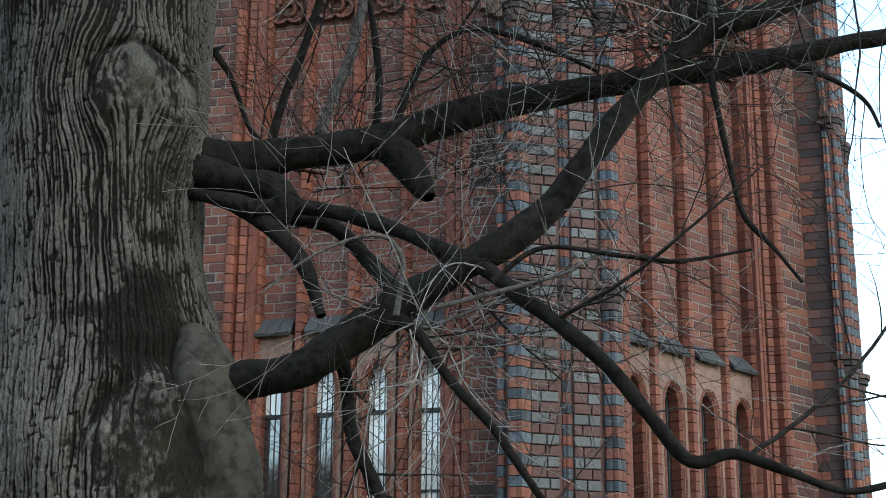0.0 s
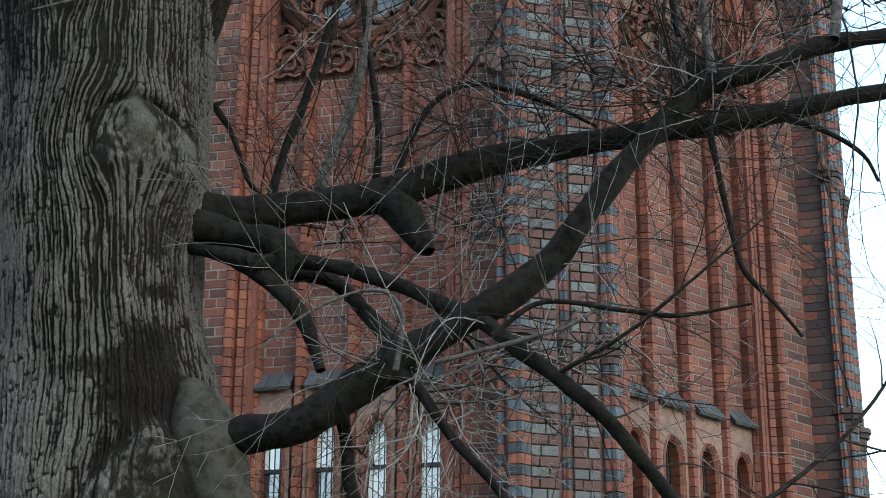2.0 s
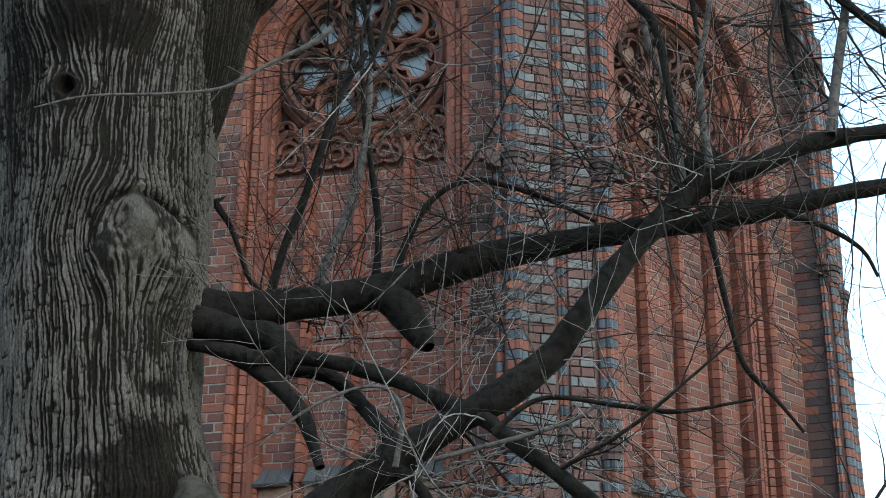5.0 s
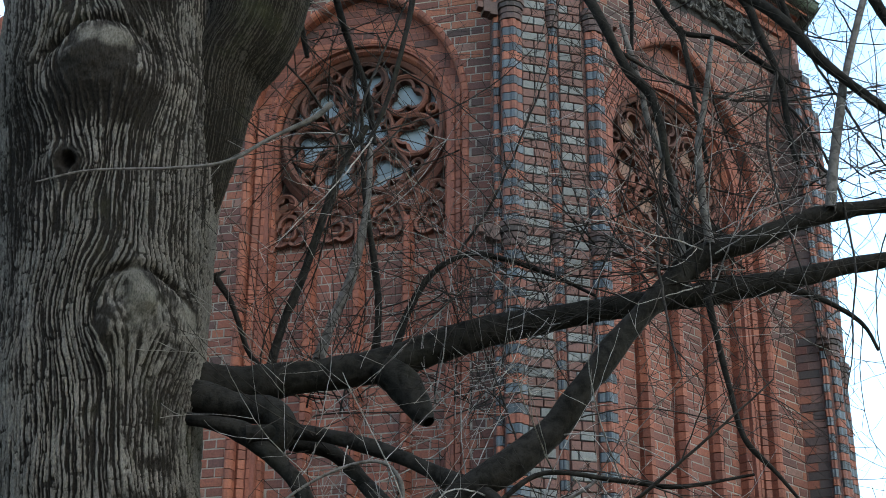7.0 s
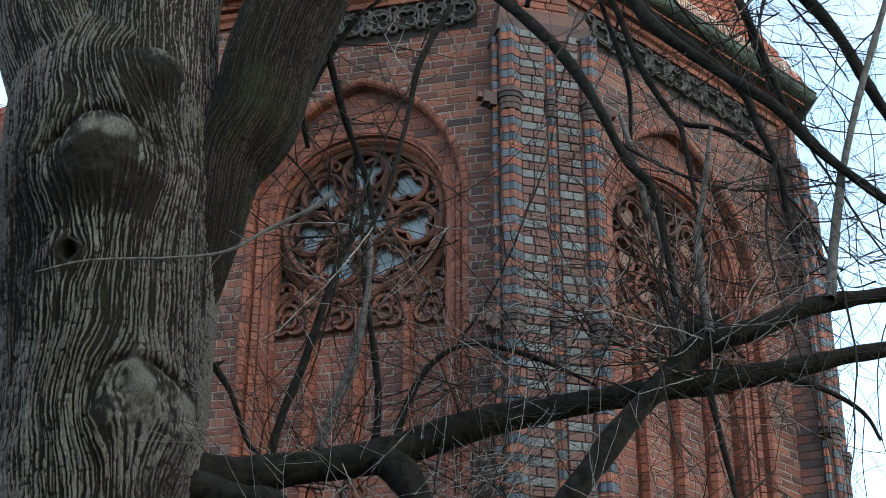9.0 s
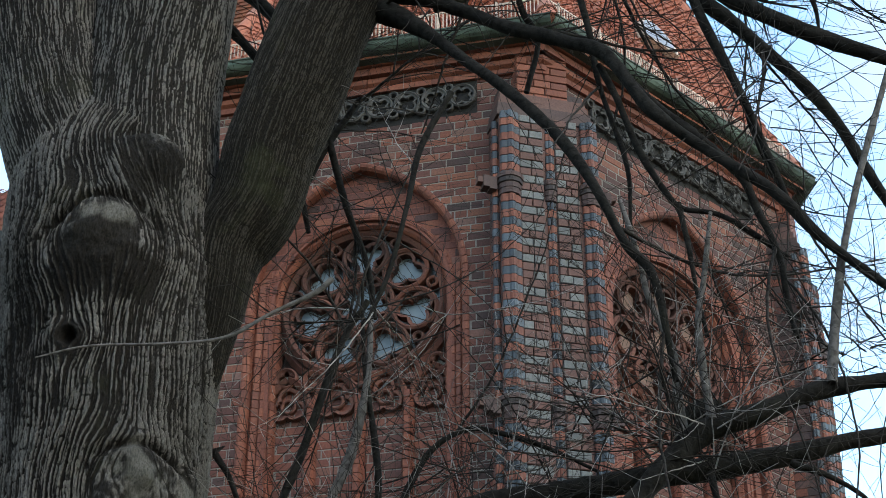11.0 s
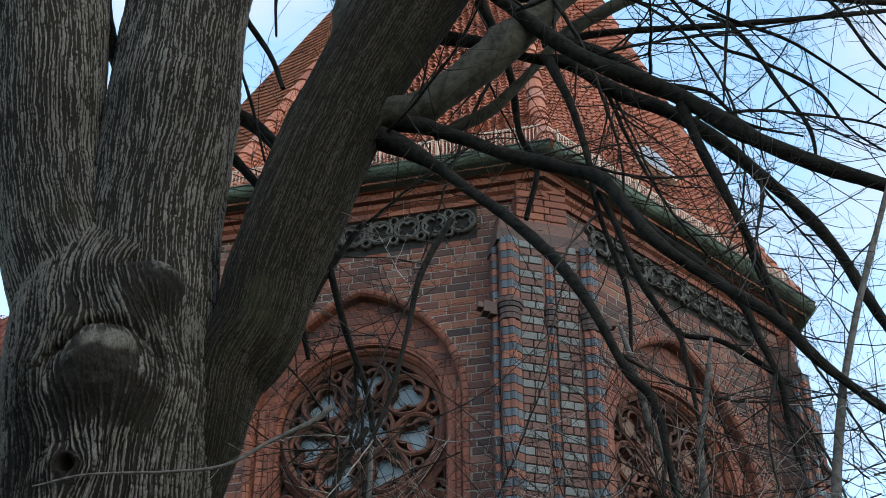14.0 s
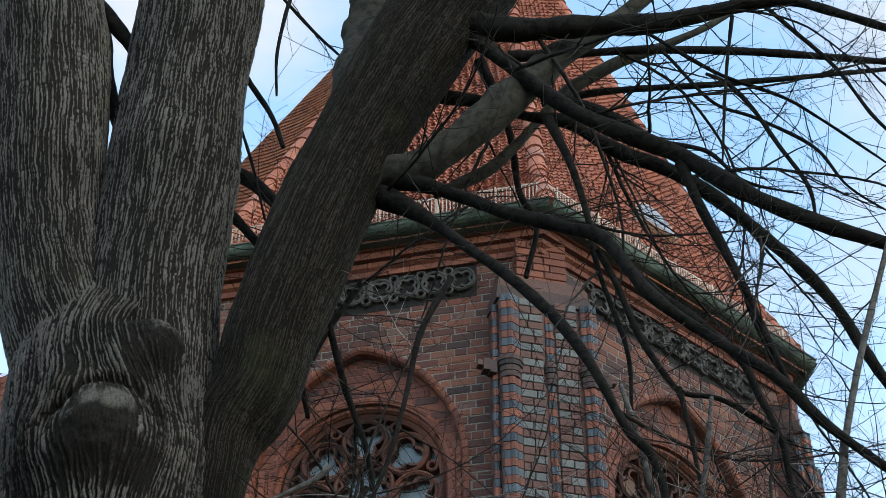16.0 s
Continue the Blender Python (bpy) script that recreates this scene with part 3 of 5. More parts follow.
    for k in range(n):
        xm = fr[0] + (fr[1] - fr[0]) * (k + 0.5) / n
        ring(h, xm, 12.92, 0.145, 0.036, -0.01, 0.075, 20)
        foils(h, xm, 12.92, 0.125, 4, math.pi / 4, -0.01, 0.06, 0.026)
        ring(h, xm + 0.16, 13.05, 0.05, 0.03, -0.01, 0.07, 10)
        ring(h, xm + 0.16, 12.79, 0.05, 0.03, -0.01, 0.07, 10)
    h.make("frieze_tracery", frieze_mat, wall, "grey sooted pierced terracotta frieze")
    # cornice of moulded bricks stepping out
    for z0, z1, out, prof in ((13.14, 13.22, 0.05, 0), (13.22, 13.32, 0.1, 1), (13.32, 13.42, 0.16, 0), (13.42, 13.54, 0.25, 1)):
        h = Heap()
        x = lo - out * 0.55
        while x < SIDE + out * 0.55 - 0.01:
            b = min(x + 0.26, SIDE + out * 0.55)
            if prof:
                h.add([(x, -0.1, z0), (b - 0.008, -0.1, z0), (b - 0.008, out - 0.06, z0), (x, out - 0.06, z0),
                       (x, out - 0.012, z0 + 0.03), (b - 0.008, out - 0.012, z0 + 0.03), (x, out, z1 - 0.02), (b - 0.008, out, z1 - 0.02),
                       (x, out - 0.01, z1 - 0.006), (b - 0.008, out - 0.01, z1 - 0.006), (x, -0.1, z1 - 0.006), (b - 0.008, -0.1, z1 - 0.006)],
                      [(0, 1, 2, 3), (3, 2, 5, 4), (4, 5, 7, 6), (6, 7, 9, 8), (8, 9, 11, 10), (0, 3, 4, 6, 8, 10), (1, 11, 9, 7, 5, 2)])
            else:
                h.box(x, b - 0.008, -0.1, out, z0, z1 - 0.006)
            x = b
        h.make("cornice_course", orange_mat, wall)["kind"] = "stuff"
    h = Heap()
    h.box(lo, SIDE, -0.3, -0.02, 13.3, 13.6)
    h.make("cornice_core", mortar_mat, wall)
    return wall


bay("wall_left", axes(CORNER, WALL_L), "red brick choir wall with a traceried rose window", 1, 2.09, True, (0.74, 3.34))
bay("wall_right", axes(RIGHT_CORNER, -WALL_R) @ Matrix.Diagonal((WIDER, 1, 1, 1)), "red brick choir wall with a blind traceried window", 2, 1.99, False, (0.56, 3.32))


def plain_side(name, a, d, label, length=SIDE):
    """A side of the choir that is hardly seen: brick courses on a bed."""
    wall = empty(name, axes(a, d), label, "wall", kind="structure")
    h = Heap()
    h.box(0, length, -0.5, 0, 0, 13.5)
    h.make("mortar_bed", mortar_mat, wall)
    h = Heap()
    lay(h, 0, length, 3.3, 13.1, 0.0, lambda a_, b_, c_, d_: (a_, b_), random.Random(9))
    ob = h.make("brickwork", brick_mat, wall)
    ob["kind"] = "stuff"


plain_side("wall_far_left", LEFT_CORNER, LEFT_DIR, "plain red brick choir wall behind the tree", SIDE * 2.4)
plain_side("wall_far_right", RIGHT_CORNER_B, -RIGHT_DIR, "plain red brick choir wall turning away")


def buttress(at, normal, seed):
    """A stepped corner pier with banded brick faces and three colonnettes of glazed brick."""
    rng = random.Random(seed)
    x = Vector((0, 0, 1)).cross(normal) * -1
    b = empty("buttress", axes(at, x), "banded grey and maroon brick corner buttress with glazed colonnettes", "buttress", "corner buttresses")
    out = 0.13
    h = Heap()
    h.box(-0.59, 0.53, -0.5, out - 0.035, 0, 12.4)
    h.make("core", maroon_band, b)
    # banded front, and dark flanks
    heaps = [Heap(), Heap(), Heap(), Heap()]
    z, row = 3.3, 0
    while z < 12.3:
        for x0, x1 in ((-0.35, -0.1), (0.05, 0.31)):
            cut = x0 + (x1 - x0) * rng.uniform(0.3, 0.7)
            for a, c in ((x0, cut), (cut + 0.01, x1)):
                piece = Heap()
                piece.brick(a, c, 0.0, out + rng.uniform(-0.004, 0.004), z + rng.uniform(-0.002, 0.002), z + COURSE - 0.01)
                piece.make("brick", (grey_band, maroon_band)[row % 2] if rng.random() < 0.86 else maroon_band, b)
        for s in (-1, 1):
            y = -0.62 + (0.0, -0.12)[row % 2]
            while y < out - 0.12:
                e = min(y + 0.24, out - 0.1)
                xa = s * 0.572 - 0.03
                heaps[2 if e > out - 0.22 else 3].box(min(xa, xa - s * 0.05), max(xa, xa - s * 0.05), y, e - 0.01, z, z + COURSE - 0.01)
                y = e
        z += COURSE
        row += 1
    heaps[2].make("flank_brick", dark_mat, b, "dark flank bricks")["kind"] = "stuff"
    heaps[3].make("flank_brick", brick_mat, b)["kind"] = "stuff"
    # colonnettes
    def shaft(xc, r, zs, phase, back=0.0):
        # three rolls with hollows between them
        poly = []
        for i in range(23):
            t = math.pi * (-0.35 + 1.7 * i / 22)
            w = 1.0 - 0.2 * (0.5 - 0.5 * math.cos(6 * (t - math.pi / 2))) ** 1.5
            poly.append((r * math.cos(t) * w, out - 0.05 + back + r * 0.95 * math.sin(t) * w))
        rings = []
        for mat in (black_glaze_obj, orange_obj):
            q = Heap()
            q.column(poly, 0, COURSE - 0.008)
            me = bpy.data.meshes.new("ring_brick")
            me.from_pydata(q.v, [], q.f)
            me.materials.append(mat)
            rings.append(me)
        z, row = zs[0], phase
        while z < zs[1]:
            ob = new("ring_brick", rings[row % 2])
            ob.parent = b
            ob.location = (xc + rng.uniform(-0.003, 0.003), rng.uniform(-0.003, 0.003), z)
            z += COURSE
            row += 1

    def capital(xc, r, z, wide):
        h = Heap()
        steps = ((z - 0.2, 1.03), (z - 0.13, 1.06 + 0.06 * wide), (z - 0.06, 1.06 + 0.34 * wide), (z + 0.0, 1.06 + 0.56 * wide), (z + 0.06, 1.06 + 0.2 * wide))
        for (za, s), (zb, _) in zip(steps, steps[1:]):
            poly = [(xc + r * s * math.cos(t), out - 0.05 + r * s * math.sin(t)) for t in [math.pi * (-0.4 + 1.8 * i / 10) for i in range(11)]]
            h.column(poly, za, zb - 0.006)
        h.make("capital", dark_mat, b, "sooty moulded capital")

    for xc, r in ((-0.49, 0.11), (0.42, 0.12)):
        shaft(xc, r, (3.3, 12.3), 0)
        for z, wide in ((6.0, 1.0), (8.85, 0.5), (11.5, 0.4)):
            capital(xc, r, z, wide)
    shaft(-0.04, 0.055, (3.3, 12.2), 1)
    shaft(0.56, 0.045, (3.3, 12.2), 1, -0.05)
    for z, wide in ((6.0, 1.0), (8.85, 0.7), (11.5, 0.6)):
        capital(-0.04, 0.065, z, wide)
    # beast-like waterspouts at the sides, kept as plain stubs
    for z in (8.8, 11.45):
        for s in (-1, 1):
            h = Heap()
            for k, (o, w, hh) in enumerate(((0.0, 0.06, 0.09), (0.07, 0.065, 0.1), (0.13, 0.05, 0.075))):
                x0 = s * (0.57 + o)
                h.box(min(x0, x0 + s * 0.08), max(x0, x0 + s * 0.08), 0.06 - w, 0.06 + w, z - hh + k * 0.03, z + hh * 0.7)
            h.make("corbel", dark_mat, b, "dark terracotta corbel")
    # head: weathered slope back to the wall
    h = Heap()
    for k in range(5):
        y1 = out - 0.01 - k * 0.03
        h.box(-0.56 + k * 0.02, 0.56 - k * 0.02, -0.45, y1, 12.36 + k * COURSE, 12.36 + (k + 1) * COURSE - 0.008)
    h.make("weathering", dark_mat, b, "dark stepped brick weathering")["kind"] = "stuff"
    h = Heap()
    for k in range(8):
        w = 0.3
        for c in range(3):
            cut = 0.07 * (k % 2)
            h.brick(-w + c * 0.2 + (cut if c else 0), -w + (c + 1) * 0.2 + (cut if c < 2 else 0) - 0.01, -0.3, 0.02 + 0.004 * ((k + c) % 2), 12.7 + k * COURSE, 12.7 + (k + 1) * COURSE - 0.01)
    h.make("head", orange_mat, b, "orange brick corner block")["kind"] = "stuff"
    return b


def inward(a, d1, d2):
    return (d1 + d2).normalized() * -1


buttress(CORNER, inward(CORNER, WALL_L, WALL_R), 3)
buttress(RIGHT_CORNER + WALL_R * 0.24, inward(RIGHT_CORNER, -WALL_R, RIGHT_DIR), 4)

# ---- roof ----
CENTRE = CORNER + (WALL_L + WALL_R).normalized() * (SIDE / 2 / math.sin(radians(TURN_AT / 2)))
APEX = Vector((0.85, 18.9, 24.1))
RIDGE_END = APEX + Vector((-6.0, 8.1, 0))
FLARE, SAG = 0.15, 0.5
EAVE_OUT, EAVE_Z = 0.36, 13.55


def eave(c):
    d = (c - CENTRE)
    d.z = 0
    p = c + d.normalized() * EAVE_OUT
    return Vector((p.x, p.y, EAVE_Z))


roof = empty("choir_roof", Matrix(), "steep hipped choir roof of red clay pantiles", "roof", kind="structure")


def knee(a, top=APEX):
    """Where the flared foot of a hip meets its steep part."""
    return a.lerp(top, FLARE) - Vector((0, 0, SAG))


def facet(a, b, mat, seed, fine, top):
    """One face, steep above a flared foot: boards under rows of hollow tiles."""
    rng = random.Random(seed)
    ka, kb = knee(a, top), knee(b)
    dz = Vector((0, 0, -0.12))
    deck = [a, b, kb, ka, APEX, top]
    raw("roof_deck", deck + [p + dz for p in deck],
        [(0, 1, 2, 3), (3, 2, 4, 5), (6, 9, 8, 7), (9, 11, 10, 8), (0, 6, 7, 1), (1, 7, 8, 2), (2, 8, 10, 4), (4, 10, 11, 5), (5, 11, 9, 3), (3, 9, 6, 0)]
        if top != APEX else [(0, 1, 2, 3), (3, 2, 4), (6, 9, 8, 7), (9, 10, 8), (0, 6, 7, 1), (1, 7, 8, 2), (2, 8, 10, 4), (4, 10, 9, 3), (3, 9, 6, 0)], mat, roof)
    h = Heap()
    TW, TH = (0.1, 0.084) if fine else (0.16, 0.13)
    prof = [(0.0, 0.02), (0.12, 0.008), (0.35, 0.005), (0.55, 0.02), (0.72, 0.048), (0.88, 0.048), (1.0, 0.02)]
    k = len(prof)
    for p0, p1, q0, q1, share in ((a, b, ka, kb, 1.0), (ka, kb, top, APEX, 0.75 if top == APEX else 1.0)):
        nor = (p1 - p0).cross((q0 + q1) / 2 - (p0 + p1) / 2).normalized()
        if nor.z < 0:
            nor = -nor
        L = ((q0 + q1) / 2 - (p0 + p1) / 2).length
        for r in range(int(L * share / TH)):
            t0, t1 = r * TH / L, min((r * TH + TH + 0.03) / L, 1.0)
            lo0, lo1 = p0.lerp(q0, t0), p1.lerp(q1, t0)
            hi0, hi1 = p0.lerp(q0, t1), p1.lerp(q1, t1)
            w = (lo1 - lo0).length
            n = max(1, int(w / TW))
            for c in range(n):
                lift = rng.uniform(0, 0.01)
                f0, f1 = c / n, (c + 1) / n
                vs = []
                for A, B, o in ((lo0, lo1, 0.032), (hi0, hi1, 0.0)):
                    for s_, q_ in prof:
                        vs.append(A.lerp(B, f0 + (f1 - f0) * s_) + nor * (q_ + o + lift))
                for s_, q_ in prof:
                    vs.append(lo0.lerp(lo1, f0 + (f1 - f0) * s_) + nor * (q_ + 0.012 + lift))
                h.add(vs, [(i, i + 1, k + i + 1, k + i) for i in range(k - 1)] + [(2 * k + i, 2 * k + i + 1, i + 1, i) for i in range(k - 1)])
    h.make("roof_tile", mat, roof)["kind"] = "stuff"


def hip(a, to, share):
    d = to - a
    L = d.length
    d.normalize()
    h = Heap()
    sx = d.cross(Vector((0, 0, 1))).normalized()
    nz = sx.cross(d)
    if nz.z < 0:
        nz = -nz
    k = 0.0
    while k < L * share:
        vs = []
        for q, r in ((k, 0.13), (k + 0.3, 0.1)):
            for i in range(7):
                t = math.pi * i / 6
                vs.append(a + d * q + sx * (r * math.cos(t)) + nz * (r * math.sin(t) * 1.0 + 0.02))
        h.add(vs, [(i, i + 1, 8 + i, 7 + i) for i in range(6)] + [tuple(range(7))])
        k += 0.27
    h.make("hip_tile", tile_mat, roof)["kind"] = "stuff"


corners = [LEFT_CORNER_B, LEFT_CORNER, CORNER, RIGHT_CORNER, RIGHT_CORNER_B]
for i, (p, q) in enumerate(zip(corners, corners[1:])):
    facet(eave(p), eave(q), dark_tile_mat if i == 0 else tile_mat, 20 + i, i in (1, 2), RIDGE_END if i == 0 else APEX)
for p in corners[1:]:
    hip(eave(p), knee(eave(p)), 1.0)
    hip(knee(eave(p)), APEX, 0.75)


def gutter(p, q):
    a, b = eave(p), eave(q)
    m = axes(a, (b - a).normalized())
    w = (b - a).length
    g = empty("gutter", m, "weathered green copper eaves gutter on a brick cornice", "gutter", "eaves gutters")
    s = 1 if (m.to_3x3() @ Vector((0, 1, 0))).dot(p - CENTRE) > 0 else -1
    h = Heap()
    prof = [(0.13 * math.cos(t), 0.11 * math.sin(t)) for t in [math.pi + math.pi * i / 8 for i in range(9)]]
    inner = [(0.115 * math.cos(t), 0.095 * math.sin(t)) for t in [2 * math.pi - math.pi * i / 8 for i in range(9)]]
    ring_ = prof + [(0.145, 0.0), (0.145, 0.015)] + inner
    k = len(ring_)
    vs = [(x, s * (y + 0.02), z + 0.02) for x in (-0.04, w + 0.04) for y, z in ring_]
    fs = [(i, (i + 1) % k, k + (i + 1) % k, k + i) for i in range(k)]
    h.add(vs, fs)
    h.make("trough", copper_mat, g)
    h = Heap()
    h.box(-0.02, w + 0.02, min(-s * 0.12, s * 0.0), max(-s * 0.12, s * 0.0), -0.12, 0.0)
    h.make("fascia", copper_mat, g)
    x = 0.3
    while x < w:
        h = Heap()
        h.add([(xx, s * (0.02 + 0.14 * math.cos(t)), 0.02 + 0.12 * math.sin(t)) for xx in (x, x + 0.03) for t in [math.pi + math.pi * i / 8 for i in range(9)]],
              [(i, i + 1, 10 + i, 9 + i) for i in range(8)])
        h.make("bracket", copper_mat, g)
        x += 0.8
    # snow guard: a low ladder of slats standing on the tiles
    sg = empty("snow_guard", m, "pale slatted metal snow guard above the gutter", "snow guard", "snow guards")
    y0 = -s * 0.1
    h = Heap()
    for zz in (0.2, 0.47):
        h.box(0.1, w - 0.1, y0 - 0.008, y0 + 0.008, zz, zz + 0.018)
    h.make("rail", guard_mat, sg)
    h = Heap()
    x = 0.1
    while x < w - 0.1:
        h.box(x, x + 0.012, y0 - 0.006, y0 + 0.006, 0.19, 0.48)
        x += 0.045
    h.make("slat", guard_mat, sg)["kind"] = "stuff"
    x = 0.25
    while x < w:
        h = Heap()
        h.box(x, x + 0.02, y0 - 0.03, y0 + 0.012, 0.05, 0.5)
        h.make("bracket", guard_mat, sg)
        x += 0.7


for p, q in zip(corners, corners[1:]):
    gutter(p, q)

# skylight on the right roof face
pa, pb = eave(CORNER), eave(RIGHT_CORNER)
pm = (knee(pa) + knee(pb)) / 2
r_up = (APEX - pm).normalized()
r_side = (pb - pa).normalized()
r_out = r_side.cross(r_up)
if r_out.dot(pm - CENTRE) < 0:
    r_out = -r_out
sm = Matrix((r_side, r_up, r_out)).transposed().to_4x4()
sm.translation = pm + r_side * SKYLIGHT[0] + r_up * SKYLIGHT[1] + r_out * 0.07
skylight = empty("skylight", sm, "small arched roof skylight with a metal frame", "skylight")
h = Heap()
arc = [(-0.34, -0.2), (0.34, -0.2)] + [(0.34 * math.cos(t), -0.1 + 0.42 * math.sin(t)) for t in [math.pi * i / 10 for i in range(11)]]
h.add([(x, y, 0.0) for x, y in arc] + [(x, y, 0.1) for x, y in arc], [tuple(range(len(arc), 2 * len(arc)))] + [(i, (i + 1) % len(arc), len(arc) + (i + 1) % len(arc), len(arc) + i) for i in range(len(arc))])
h.make("frame", guard_mat, skylight)
h = Heap()
h.add([(x * 0.84, y * 0.88, 0.1) for x, y in arc] + [(x * 0.84, y * 0.88, 0.108) for x, y in arc], [tuple(range(len(arc), 2 * len(arc)))] + [(i, (i + 1) % len(arc), len(arc) + (i + 1) % len(arc), len(arc) + i) for i in range(len(arc))])
h.make("pane", glass_mat, skylight)

# the nave beside the choir
nave = empty("nave", axes(Vector((-4.4, 20.3, 0)), Vector((-1, 0, 0))), "red brick nave of the church with a tiled roof", "church")
h = Heap()
h.box(0, 14, -9, 0, 0, 14.2)
h.make("wall_core", mortar_mat, nave)
h = Heap()
lay(h, 0.6, 5.5, 9.5, 14.1, 0.0, lambda a_, b_, c_, d_: (a_, b_), random.Random(31))
h.make("brickwork", brick_mat, nave)["kind"] = "stuff"
h = Heap()
h.box(-0.2, 14.2, -0.1, 0.3, 14.1, 14.28)
h.make("gutter", slate_mat, nave, "grey metal gutter")
h = Heap()
h.add([(-0.3, 0.3, 14.25), (14, 0.3, 14.25), (14, -2.2, 16.6), (-0.3, -2.2, 16.6), (-0.3, -4.5, 14.25), (14, -4.5, 14.25)],
      [(0, 1, 2, 3), (3, 2, 5, 4), (0, 3, 4), (1, 5, 2), (0, 4, 5, 1)])
h.make("roof_deck", tile_mat, nave)
h = Heap()
for r in range(26):
    t0, t1 = r / 26, (r + 1.15) / 26
    for c in range(40):
        xa, xb = 0.0 + c * 0.14, 0.0 + (c + 1) * 0.14
        ya, yb, za, zb = 0.3 - 2.5 * t0, 0.3 - 2.5 * t1, 14.25 + 2.35 * t0, 14.25 + 2.35 * t1
        xm = xa * 0.3 + xb * 0.7
        h.add([(xa, ya, za + 0.05), (xm, ya + 0.02, za + 0.085), (xb, ya, za + 0.05), (xa, yb, zb + 0.02), (xm, yb + 0.02, zb + 0.055), (xb, yb, zb + 0.02)], [(0, 1, 4, 3), (1, 2, 5, 4)])
h.make("roof_tile", tile_mat, nave)["kind"] = "stuff"

# unseen plain wall added behind the camera to hold back low sky light
h = Heap()
h.box(-45, 10, -19, -18, 0, 12)
tagged(h.make("wall_street", render_mat), "plain rendered wall added out of view to block low sky light", "wall", kind="structure")

# ground out to the horizon
gv = [(-600, -600, 0), (600, -600, 0), (600, 600, 0), (-600, 600, 0)]
tagged(raw("ground", gv, [(0, 1, 2, 3)], soil_mat), "bare winter lawn round the church", "ground", kind="structure")

